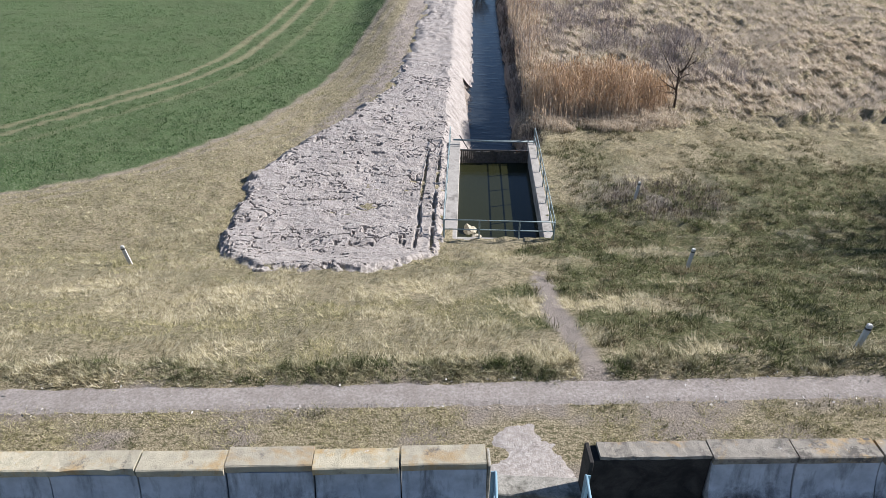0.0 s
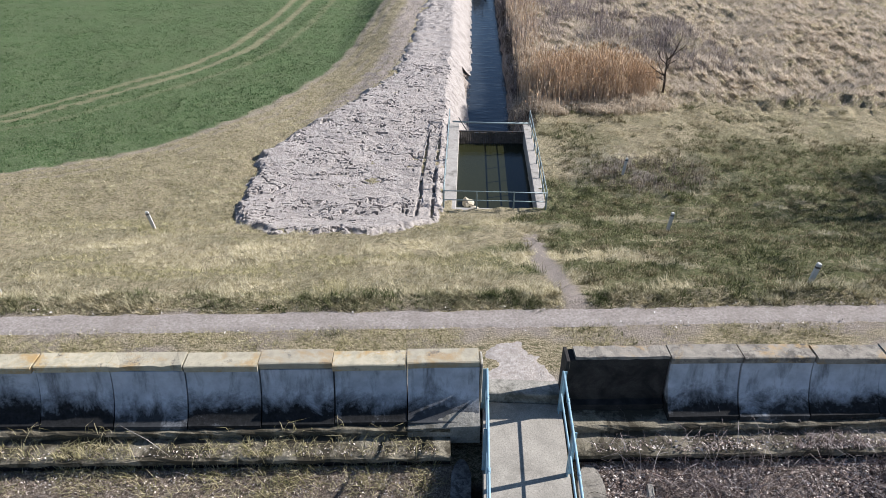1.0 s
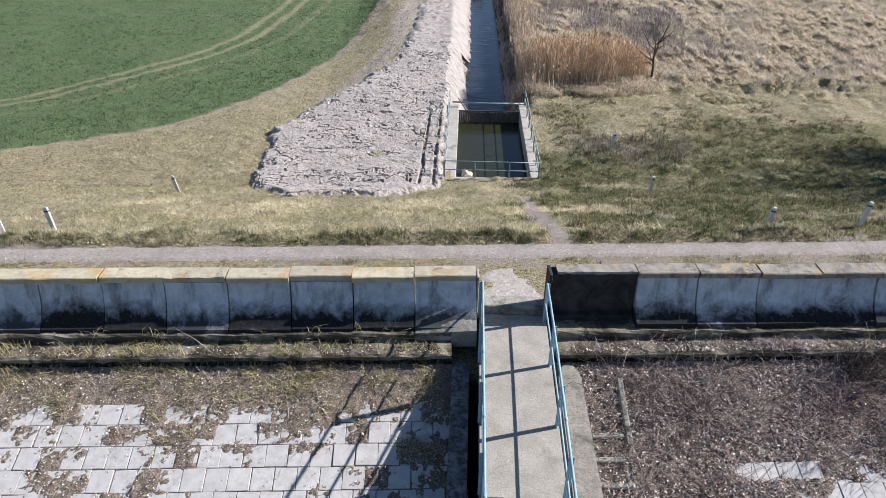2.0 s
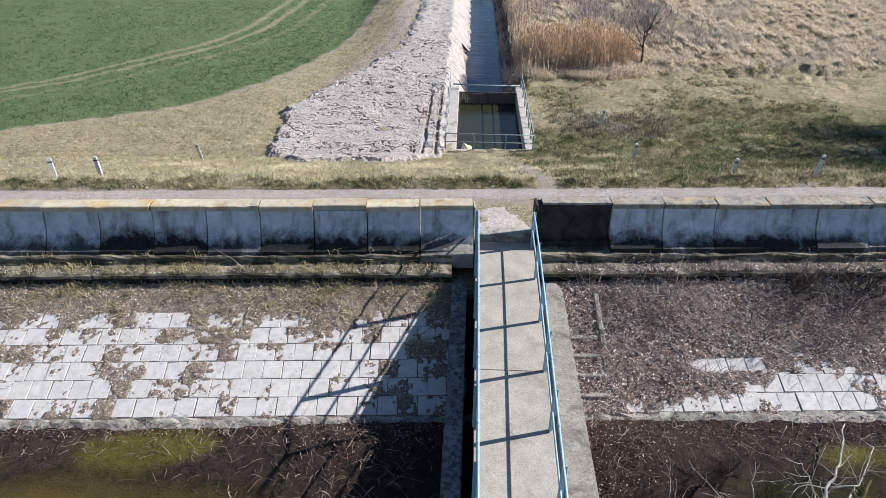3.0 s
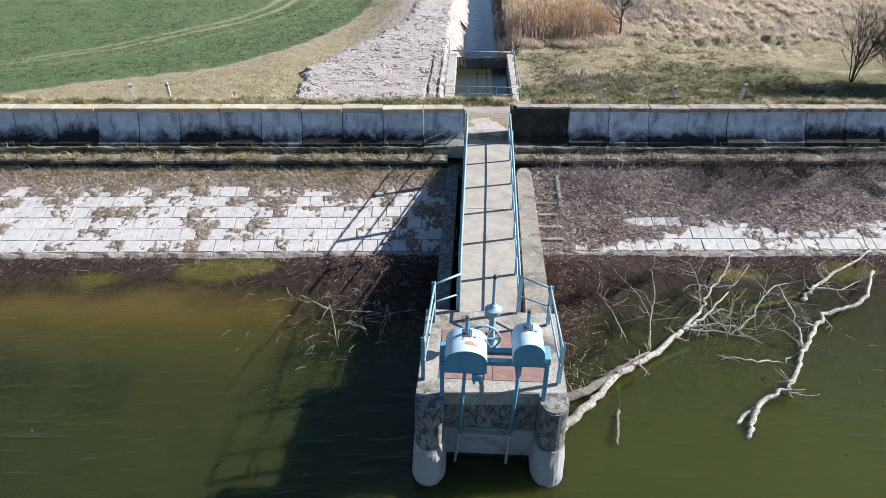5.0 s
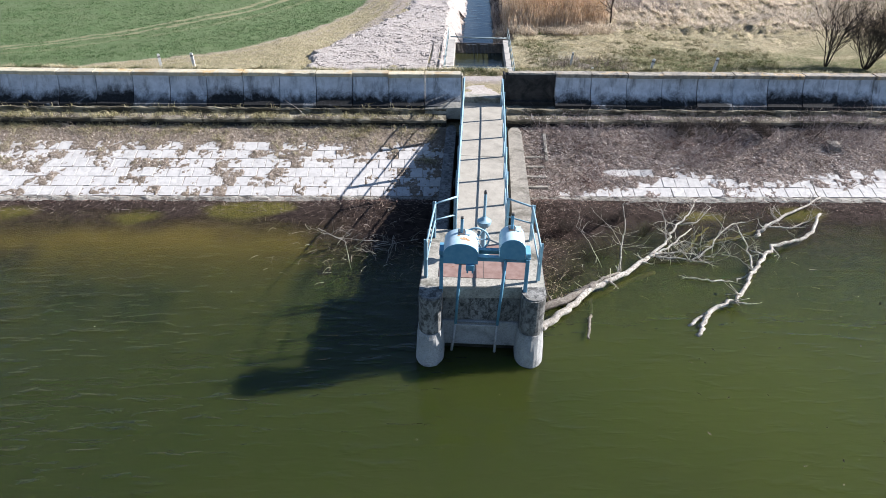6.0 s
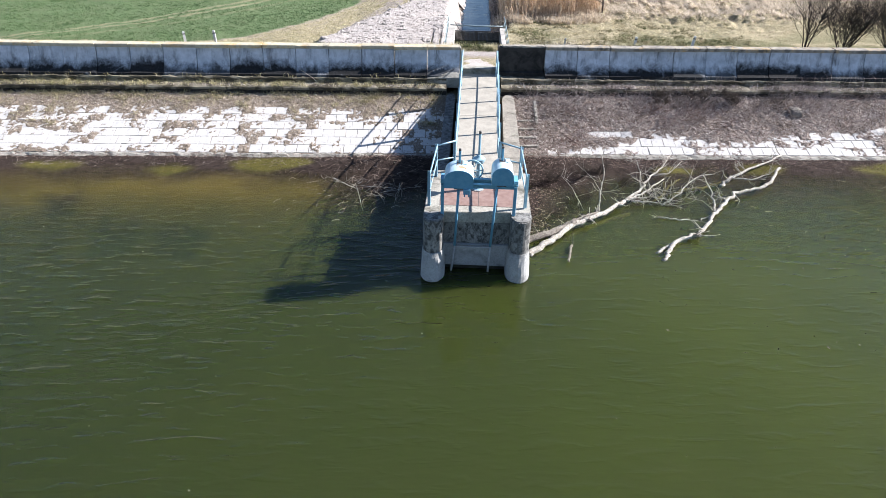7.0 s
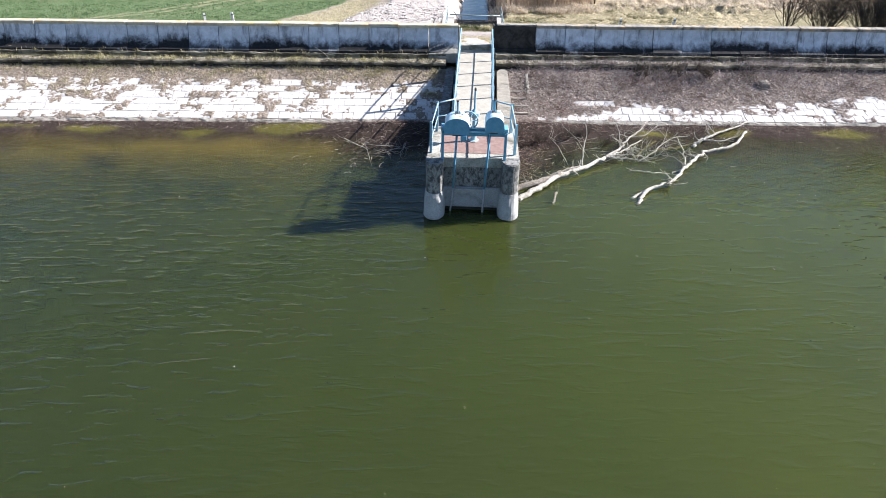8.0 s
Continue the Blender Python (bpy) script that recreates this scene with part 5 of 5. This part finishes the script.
bare_tree("bare_tree", 36.0, 14.2, 16.0, 0.34, 5, 48, "tall bare tree at the embankment foot", slant=0.3)
bare_tree("bare_tree", 38.5, 18.5, 16.0, 0.34, 5, 49, "tall bare tree at the meadow edge", slant=0.3)
bare_tree("bare_tree", 37.0, 11.0, 15.0, 0.3, 4, 50, "tall bare tree high on the embankment slope", slant=0.35)
bare_tree("dark_shrub", 32.0, 16.5, 6.0, 0.035, 15, 51, "dense dark leafless shrub on the lower embankment", slant=0.5)
bare_tree("ditch_bush", 5.4, 73.0, 3.6, 0.07, 5, 46, "dark leafless bush where the ditch narrows", depth=3, slant=0.5)


turf("weed_patch", scatter(1500, 6, 14.5, 17, 24, lambda x, y: smooth(1.2, 0.4, ((x - 10.2) / 3.4) ** 2 + ((y - 20.5) / 2.3) ** 2), 57), 6, (0.2, 0.55), 0.01, (0.1, 0.9), M["brush"], "patch of brown dead weed stalks in the grass", "weeds", seed=58)


# ---- slabs on the lake-side slope ----
PITCH = math.degrees(math.atan(0.295))
tile_kinds = []
for k in range(6):
    b = box(-0.241, 0.241, -0.256, 0.256, -0.06, 0.02, 0.008)
    for v in b.verts:
        if k > 0:
            v.co.x += random.uniform(-0.014, 0.003) * (1 if v.co.x > 0 else -1)
            v.co.y += random.uniform(-0.012, 0.003) * (1 if v.co.y > 0 else -1)
    tile_kinds.append(bm_mesh("slab", b))
SLAB_X, SLAB_Y = 0.49, 0.5
for name, a, cols, label in (("revetment_west", -25.1, 50, "bleached concrete slabs paving the lake-side slope, partly buried"), ("revetment_east", 3.5, 46, "bleached concrete slabs under brush and litter on the slope")):
    bank = root(name, None, label, "slope paving", kind="structure")
    for row in range(6):
        for col in range(cols):
            y = -4.64 + row * SLAB_Y + random.uniform(-0.006, 0.006)
            x = a + SLAB_X * (col + 0.5) + (SLAB_X / 2 if row % 2 else 0.0) + random.uniform(-0.008, 0.008)
            part("slab", random.choice(tile_kinds), M["tile"], bank, m=pose(x, y, float(slope_z(y)) + random.uniform(-0.01, 0.01), PITCH + random.uniform(-1.2, 1.2), random.uniform(-1.2, 1.2), random.uniform(-0.8, 0.8)))
tagged(part("revetment_toe", extrude_x([(-4.92, -0.3), (-4.92, 0.12), (-5.02, 0.1), (-5.2, 0.03), (-5.22, -0.3)], -26, 27, 220, 0.035), M["pier"]), "pale concrete toe beam at the waterline", "kerb", kind="structure")


def bare_line(x):
    """Up to where the slabs lie free."""
    west = -2.05 - 0.25 * vnoise(x * 0.5, x * 0)
    east = np.interp(x, [3.6, 4.6, 6, 7.2, 7.8, 9.6, 10.2, 11.5, 13.2, 15, 17.5, 20, 26], [-5.2, -4.85, -4.6, -4.3, -3.7, -3.7, -4.2, -4.6, -4.45, -4.1, -3.9, -3.6, -3.3])
    return np.where(x < 1, west, east)


def slab_luck(X, Y):
    """One number for each slab: how readily litter stays on it."""
    row = np.floor((Y + 4.89) / SLAB_Y).astype(int)
    col = np.floor((X + 25.1 - np.where(X > 1, 28.6, 0) - (row % 2) * SLAB_X / 2) / SLAB_X).astype(int)
    return LATTICE[(col * 7 + 31) % 256, (row * 13 + 5) % 256] - 0.5


def cover(X, Y):
    n = fbm(X * 0.75 + 40, Y * 1.2, 4) - 0.5
    fine = 0.5 * (fbm(X * 2.6, Y * 3.0 + 7, 4) - 0.5) + 0.6 * (fbm(X * 8, Y * 9 + 3, 4, 0.7) - 0.5)
    east = X > 1
    luck = slab_luck(X + 0.05 * (vnoise(X * 7, Y * 7) - 0.5), Y + 0.05 * (vnoise(X * 7 + 9, Y * 7) - 0.5))
    over = (Y - bare_line(X)) * np.where(east, 0.8, 0.55)
    spots = np.where(east, -0.28, -0.17) + np.where(east, 1.6, 1.1) * n + 1.9 * fine + 0.55 * luck
    near = smooth(-3.2, -1.2, X) * (X < 1) * 0.22
    shown = 1.3 * np.exp(-((X - 6.5) / 1.1) ** 4 - ((Y + 3.6) / 0.2) ** 2) + 0.3 * smooth(10.5, 13.5, X) * smooth(-1.3, -1.9, Y)
    over = over - shown * east
    return np.clip(np.maximum(over + 1.0 * fine + 0.3 * luck, spots + near + 0.3 * smooth(-3.6, -2.2, Y)), -1, 1.2)


def litter_height(X, Y):
    c = cover(X, Y)
    return slope_z(Y) + 0.012 + 0.024 * np.clip(c * 4.0, -0.6, 1) + 0.075 * np.clip(c, 0, 1) * (fbm(X * 9, Y * 9, 4, 0.7) - 0.3) * 2


sheet("slope_litter_west", -26, -0.6, -4.95, -0.98, 0.036, litter_height, M["silt_west"], "brown silt and dead grass lying over the slabs", "litter", kind="stuff")
sheet("slope_litter_east", 2.1, 26, -4.95, -0.98, 0.036, litter_height, M["silt"], "brown leaf litter and brush lying over the slabs", "litter", kind="stuff")


def lake_side(x, y):
    return np.where(y > -4.95, litter_height(x, y), np.maximum(land(x, y), -0.02) + 0.02)


def ledge_top(x, y):
    return np.where(y > -0.55, 1.92, np.where(y > -0.98, 1.64, litter_height(x, y)))


turf("slope_tufts", scatter(7000, -26, -1.0, -3.3, -1.0, lambda x, y: smooth(0.25, 0.7, cover(x, y)) * (0.25 + 0.75 * smooth(0.4, 0.6, fbm(x, y * 1.5, 3))), 51), 14, (0.06, 0.26), 0.015, (0.3, 1.8), M["olive"], "dry bent grass tufts on the slope", ground=lake_side, seed=52, thin=True, spread=0.08)
turf("ledge_tufts", scatter(1000, -26, -0.8, -1.05, -0.56, lambda x, y: 0.3 + 0.7 * smooth(0.5, 0.62, vnoise(x * 0.9, y)), 53), 11, (0.06, 0.28), 0.014, (0.3, 1.7), M["olive"], "dry and mossy tufts growing on the ledge", ground=ledge_top, seed=54)
turf("ledge_tufts", scatter(900, 2.4, 28, -1.05, -0.56, lambda x, y: 0.2 + 0.8 * smooth(0.5, 0.62, vnoise(x * 0.9, y)), 55), 9, (0.06, 0.28), 0.013, (0.3, 1.7), M["vine"], "dead tufts growing on the shaded ledge", ground=ledge_top, seed=56)


# ---- brush, leaves and drift ----
def twigs(name, xy, length, radius, ground, material, label, seed, arch=0.35, category="brush"):
    r = np.random.RandomState(seed)
    h = Heap()
    for x, y in zip(*xy):
        a, n = r.uniform(0, 6.28), 4
        s = r.uniform(*length)
        t = np.linspace(0, 1, n)
        bend = np.cumsum(r.normal(0, 0.25, n))
        px = x + s * np.cumsum(np.cos(a + bend)) / n
        py = y + s * np.cumsum(np.sin(a + bend)) / n
        pz = float(ground(x, y)) + 0.02 + np.sin(t * math.pi * r.uniform(0.4, 1.0)) * s * r.uniform(0.05, arch)
        rr = r.uniform(*radius)
        h.tube(np.stack([px, py, pz], 1), np.linspace(rr, rr * 0.4, n), 3)
    return tagged(part(name, h.mesh(name, False), material), label, category, kind="stuff")


twigs("dead_brush_east", scatter(6000, 2.6, 25, -4.9, -1.0, lambda x, y: smooth(0.0, 0.5, cover(x, y)) * (0.15 + 0.85 * smooth(0.45, 0.6, fbm(x * 0.7, y, 3))) * smooth(28, 12, x), 61), (0.25, 1.1), (0.003, 0.009), lake_side, M["brush"], "tangled dead twigs and vines on the slope", 62, 0.5)
twigs("dead_vines_east", scatter(5500, 3.2, 25, -4.2, -0.9, lambda x, y: smooth(0.1, 0.5, cover(x, y)) * smooth(0.5, 0.62, fbm(x * 0.5 + 9, y * 0.8, 3)) * smooth(28, 12, x), 59), (0.4, 1.3), (0.003, 0.007), lake_side, M["vine"], "grey mounds of dead bramble vines on the slope", 60, 0.75)
twigs("red_brush_east", scatter(6500, 2.9, 25, -4.6, -1.0, lambda x, y: smooth(0.0, 0.4, cover(x, y)) * smooth(0.48, 0.6, fbm(x * 0.6 + 30, y * 0.9, 3)) * smooth(28, 12, x), 163), (0.25, 0.9), (0.003, 0.009), lake_side, M["red_twig"], "reddish dead stems tangled on the slope", 164, 0.6)
twigs("bramble_mounds", scatter(5000, 3.4, 25, -2.5, -0.75, lambda x, y: smooth(0.57, 0.66, fbm(x * 0.75 + 70, y * 1.1, 3)) * smooth(28, 14, x), 263), (0.5, 1.3), (0.003, 0.006), lake_side, M["vine"], "arching grey bramble mounds on the upper slope", 264, 1.0)
twigs("dark_bramble", scatter(2600, 3.4, 25, -1.9, -0.75, lambda x, y: smooth(0.58, 0.66, fbm(x * 0.7 + 90, y * 1.0, 3)) * smooth(28, 14, x), 265), (0.4, 1.1), (0.004, 0.008), lake_side, M["bark"], "dark leafless bramble tangles under the ledge", 266, 0.9)
twigs("drift_twigs_east", scatter(7000, 1.6, 22, -11.5, -4.9, lambda x, y: np.maximum(smooth(-6.6, -5.5, y) * smooth(24, 4, x) + 0.012, smooth(5.2, 3.0, x + 0.35 * (-6 - y))), 63), (0.12, 0.7), (0.002, 0.007), lake_side, M["drift_twig"], "washed-up twigs along the waterline", 64, 0.16)
twigs("drift_twigs_west", scatter(3300, -9, -0.9, -10.5, -4.9, lambda x, y: np.exp(-((x + 3.2) / 2.2) ** 2 - ((y + 7.2) / 1.9) ** 2) + 0.1 * (y > -6), 65), (0.12, 0.6), (0.003, 0.007), lake_side, M["drift_twig"], "heap of washed-up twigs in the shallows", 66, 0.25)
twigs("drift_line", scatter(900, -26, -5, -6.1, -4.8, None, 67), (0.1, 0.5), (0.003, 0.008), lake_side, M["brush"], "thin line of drift twigs at the shore", 68, 0.2)
twigs("slope_twigs_west", scatter(3500, -26, -1, -3.2, -1.0, lambda x, y: smooth(0.2, 0.6, cover(x, y)), 69), (0.2, 0.8), (0.003, 0.007), lake_side, M["brush"], "thin dead stalks lying in the slope grass", 70, 0.4)


def flakes(name, xy, size, ground, material, label, seed):
    r = np.random.RandomState(seed)
    x, y = xy
    n = len(x)
    z = ground(x, y) + r.uniform(0.012, 0.05, n)
    a, b = r.normal(0, 1, (n, 3)) * [1, 1, 0.35], r.normal(0, 1, (n, 3)) * [1, 1, 0.35]
    a /= np.linalg.norm(a, axis=1)[:, None]
    b /= np.linalg.norm(b, axis=1)[:, None]
    s = r.uniform(size[0], size[1], n)[:, None]
    c = np.stack([x, y, z], 1)
    v = np.stack([c - a * s, c + b * s * 0.6, c + a * s, c - b * s * 0.6 + [0, 0, 0.01]], 1).reshape(-1, 3)
    return tagged(part(name, raw_mesh(name, v, np.arange(4 * n).reshape(-1, 4)), material), label, "leaf litter", kind="stuff")


flakes("leaf_litter_east", scatter(95000, 2.3, 25, -4.95, -0.6, lambda x, y: smooth(-0.1, 0.35, cover(x, y)) * (0.3 + 0.78 * smooth(0.45, 0.68, fbm(x * 1.3, y * 1.3, 4))), 71), (0.01, 0.042), lambda x, y: np.where(y > -1, ledge_top(x, y), lake_side(x, y)), M["leaf"], "pale dead leaves strewn over the slope", 72)
flakes("leaf_mat_east", scatter(16000, 2.3, 25, -4.9, -1.0, lambda x, y: smooth(0.0, 0.35, cover(x, y)) * smooth(0.48, 0.6, fbm(x * 0.9 + 15, y * 1.2, 3)), 171), (0.014, 0.045), lake_side, M["wet_leaf"], "reddish-brown leaf mats on the slope", 172)
flakes("leaf_drift_east", scatter(42000, 1.6, 24, -11.5, -4.9, lambda x, y: np.maximum(smooth(-6.6, -5.4, y), smooth(4.9, 3.0, x + 0.35 * (-6 - y))), 73), (0.012, 0.035), lake_side, M["wet_leaf"], "reddish-brown wet leaves washed up at the shore", 74)
flakes("leaf_drift_west", scatter(20000, -26, -0.8, -7.4, -4.9, lambda x, y: smooth(-5.7 - 1.6 * np.exp(-((x + 2.5) / 2.2) ** 2), -5.2, y), 75), (0.012, 0.035), lake_side, M["wet_leaf"], "dark wet leaves washed up at the shore", 76)
flakes("leaf_litter_west", scatter(36000, -26, -0.8, -4.9, -0.6, lambda x, y: smooth(-0.3, 0.4, cover(x, y)), 77), (0.008, 0.03), lambda x, y: np.where(y > -1, ledge_top(x, y), lake_side(x, y)), M["leaf"], "dry leaf bits in the slope litter", 78)


twigs("pale_sticks_east", scatter(2600, 2.4, 25, -4.9, -1.1, lambda x, y: smooth(0.0, 0.4, cover(x, y)) * smooth(28, 10, x), 173), (0.1, 0.4), (0.004, 0.009), lake_side, M["leaf"], "short pale broken sticks strewn in the litter", 174, 0.1)
for k, (x, y, h) in enumerate(((3.4, -7.4, 0.9), (4.1, -8.6, 1.1), (4.5, -7.0, 1.0), (5.3, -6.7, 0.9), (3.2, -9.6, 0.8), (6.2, -7.2, 0.8), (2.8, -10.6, 0.7))):
    bare_tree("drowned_shrub", x, y, h, 0.012, 6, 180 + k, "grey leafless shrub standing in the shallow water", depth=3, slant=0.9)


# ---- driftwood ----
def limb(heap, pts, r0, r1, rnd, twig=0, twig_len=0.8, sides=8, wob=0.025):
    pts = np.array(pts, float)
    t = np.linspace(0, len(pts) - 1, 5 * (len(pts) - 1) + 1)
    fine = np.stack([np.interp(t, np.arange(len(pts)), pts[:, k]) for k in range(3)], 1)
    fine[1:-1] += rnd.normal(0, wob, (len(fine) - 2, 3)) * [1, 1, 0.5]
    heap.tube(fine, np.linspace(r0, r1, len(fine)) * rnd.uniform(0.9, 1.1, len(fine)), sides)
    for k in range(twig):
        i = rnd.randint(len(fine) // 4, len(fine))
        a = rnd.uniform(0, 6.28)
        d = np.array([math.cos(a), math.sin(a), rnd.uniform(0.0, 0.7)])
        grow(heap, fine[i], d / np.linalg.norm(d), twig_len * rnd.uniform(0.5, 1.3), r1 * 0.5 + 0.004, 1, rnd, 0.6, 0.05, 4, (2, 3))


def limbs(tree, name, material, runs, rnd, label="", twig_len=0.7):
    for pts, r0, r1, n in runs:
        h = Heap()
        limb(h, pts, r0, r1, rnd, n, twig_len, 7, min(0.03, r0 * 0.6))
        part(name, h.mesh(name), M[material], tree, label)


def fallen_tree():
    rnd = np.random.RandomState(81)
    tree = root("fallen_tree", pose(0, 0, 0), "bleached fallen tree lying in the lake beside the tower", "fallen tree")
    limbs(tree, "trunk", "driftwood", [([(1.75, -12.66, -0.02), (2.25, -12.2, 0.1), (2.73, -11.77, 0.13), (3.59, -10.86, 0.16), (4.78, -10.08, 0.17), (5.72, -9.2, 0.16)], 0.12, 0.075, 5)], rnd, "bleached barkless trunk", 0.5)
    limbs(tree, "bark_stub", "bark_log", [([(1.62, -11.95, 0.0), (2.4, -11.55, 0.12), (3.2, -11.1, 0.16), (3.62, -10.82, 0.24)], 0.13, 0.1, 2), ([(3.4, -11.0, 0.26), (3.9, -10.55, 0.27), (4.5, -10.2, 0.24)], 0.05, 0.04, 1)], rnd, "torn strip of rough grey bark", 0.3)
    limbs(tree, "limb", "driftwood", [
        ([(5.72, -9.2, 0.16), (6.62, -8.2, 0.2), (7.2, -7.4, 0.3), (7.78, -6.74, 0.35), (8.5, -5.6, 0.4)], 0.055, 0.016, 8),
        ([(5.72, -9.2, 0.16), (6.2, -8.9, 0.18), (6.68, -8.52, 0.2), (7.71, -7.44, 0.22)], 0.05, 0.022, 4),
        ([(6.68, -8.5, 0.2), (7.2, -8.3, 0.22), (7.6, -8.5, 0.2)], 0.025, 0.01, 5),
        ([(7.12, -9.21, 0.0), (8.0, -8.59, 0.2), (8.52, -7.86, 0.25), (9.22, -7.18, 0.25), (9.91, -6.91, 0.2)], 0.03, 0.015, 9),
        ([(6.01, -9.1, 0.14), (6.65, -9.18, 0.12), (7.67, -9.33, 0.04)], 0.04, 0.012, 14),
        ([(5.9, -9.05, 0.18), (6.8, -8.95, 0.2), (7.9, -9.1, 0.1)], 0.025, 0.01, 12),
        ([(7.3, -7.3, 0.3), (7.9, -7.35, 0.4), (8.7, -6.4, 0.5)], 0.025, 0.01, 7),
        ([(4.68, -9.86, 0.0), (4.8, -9.1, 0.5), (5.0, -8.6, 0.9), (4.95, -8.1, 1.5)], 0.03, 0.012, 4),
        ([(6.6, -8.2, 0.2), (6.6, -7.8, 0.7), (6.3, -7.5, 1.3)], 0.025, 0.008, 7),
        ([(4.2, -9.4, -0.1), (3.9, -8.5, 0.35), (3.6, -7.8, 0.5)], 0.014, 0.005, 7),
        ([(5.2, -8.6, -0.1), (4.9, -7.7, 0.3), (4.5, -7.0, 0.5)], 0.014, 0.005, 7)], rnd, "", 0.75)
    limbs(tree, "sunken_limb", "sunken_wood", [
        ([(3.3, -11.2, -0.2), (3.76, -10.84, -0.18), (4.84, -10.15, -0.16), (5.86, -9.6, -0.16)], 0.12, 0.07, 0),
        ([(6.8, -8.9, -0.08), (7.42, -8.27, -0.1), (8.11, -7.28, -0.1), (8.58, -6.84, -0.08)], 0.05, 0.03, 3),
        ([(7.65, -8.35, -0.1), (8.49, -7.7, -0.12), (9.26, -7.53, -0.12), (10.15, -7.1, -0.1)], 0.08, 0.06, 0)], rnd, "yellow-brown limb under the water", 0.4)
    other = root("drift_branch", pose(0, 0, 0), "long crooked bleached branch lying half in the water", "branch")
    limbs(other, "stem", "driftwood", [([(6.03, -12.98, -0.02), (6.4, -12.5, 0.08), (6.62, -12.14, 0.12), (7.39, -11.53, 0.13), (7.69, -11.53, 0.1), (8.36, -10.63, 0.1), (8.88, -9.94, 0.12), (9.5, -9.2, 0.12), (10.15, -8.43, 0.14), (11.2, -8.1, 0.16), (11.88, -7.6, 0.18), (12.77, -6.35, 0.2)], 0.07, 0.06, 5)], rnd, "", 0.5)
    limbs(other, "side_branch", "driftwood", [
        ([(5.95, -12.54, -0.02), (6.34, -12.19, 0.06), (6.62, -12.14, 0.1)], 0.05, 0.06, 0),
        ([(8.88, -9.94, 0.1), (9.19, -8.59, 0.2), (9.36, -7.09, 0.25)], 0.04, 0.015, 6),
        ([(8.78, -9.93, 0.02), (8.13, -10.34, -0.03), (7.43, -10.31, 0.03), (6.68, -10.2, 0.05)], 0.035, 0.02, 3),
        ([(8.9, -9.9, 0.1), (8.5, -9.4, 0.3), (8.0, -9.3, 0.35)], 0.02, 0.007, 6)], rnd, "", 0.5)
    third = root("drift_branch", pose(0, 0, 0), "thick bleached branch reaching the slabs", "branch")
    limbs(third, "stem", "driftwood", [([(9.95, -7.6, -0.02), (10.3, -7.25, 0.1), (10.74, -6.9, 0.14), (11.85, -6.17, 0.16), (13.4, -5.08, 0.2)], 0.075, 0.035, 8), ([(10.5, -7.05, 0.1), (11.38, -7.17, 0.08), (12.41, -6.54, 0.1)], 0.04, 0.012, 8)], rnd, "", 0.7)
    stub = root("drift_stub", pose(0, 0, 0), "dark broken branch end poking out of the water", "branch")
    h = Heap()
    limb(h, [(3.5, -11.1, -0.12), (3.33, -11.9, -0.08), (3.2, -12.25, 0.06), (3.05, -12.8, 0.12), (2.96, -13.2, 0.1)], 0.05, 0.035, rnd, 0, wob=0.012)
    part("stem", h.mesh("stem"), M["bark_log"], stub)
    west = root("drift_branch", pose(0, 0, 0), "pale thin dead branches sticking out of the shallows", "branch")
    for a in range(6):
        h = Heap()
        x, y = -3.9 + rnd.normal(0, 1.0), -8.6 + rnd.normal(0, 0.9)
        limb(h, [(x, y, -0.1), (x + rnd.normal(0, 0.5) - 0.3, y + rnd.normal(0, 0.5), 0.25), (x + rnd.normal(0, 0.9) - 0.7, y + rnd.normal(0, 0.8), 0.3)], 0.014, 0.005, rnd, 3, 0.5, 4)
        part("twig", h.mesh("twig"), M["driftwood"], west)


fallen_tree()
pipe_stalk = pipe("leaning_stalk", [(-6.3, -0.9, 1.62), (-6.7, -0.8, 2.0), (-7.2, -0.7, 2.3)], 0.008, M["driftwood"], None, 4)
tagged(pipe_stalk, "single pale dead stalk leaning on the wall", "stalk")
bare_tree("dead_bush", 9.3, -1.5, 1.2, 0.025, 6, 147, "low dark dead bush on the shaded ledge", depth=3, slant=1.1).location.z = 1.0
bare_tree("dead_bush", 12.6, -1.5, 1.3, 0.025, 6, 148, "low dark dead bush overhanging the ledge", depth=3, slant=1.1).location.z = 1.0
bare_tree("dead_bush", 10.8, -1.6, 1.5, 0.03, 5, 47, "small dark dead bush on the shaded ledge", depth=2, slant=0.9).location.z = 1.0
tagged(part("boulder", rock(9, 0.42, 0.9), M["bark_log"], None, m=pose(15.2, -2.1, 0.98, 10, 5, 30)), "grey weathered stump on the slope", "stump")
far_lake = scatter(260, -16, 17, -30, -8, lambda x, y: 0.35 + 0.65 * (x > 6), 301)
flakes("floating_leaves", far_lake, (0.007, 0.024), lambda x, y: x * 0 - 0.005, M["leaf"], "pale leaves and seeds floating on the lake", 302)
flakes("floating_debris", scatter(70, 5, 15, -18, -9, None, 303), (0.02, 0.075), lambda x, y: x * 0 - 0.006, M["bark"], "dark bits of bark floating on the lake", 304)
flakes("path_pebbles", scatter(1500, -26, 26, 2.3, 3.35, lambda x, y: 0.15 + 0.85 * smooth(0.22, 0.4, np.abs(y - 2.84 - 0.008 * x)), 305), (0.012, 0.045), lambda x, y: x * 0 + 2.155, M["pebble"], "pale pebbles strewn along the gravel path", 306)
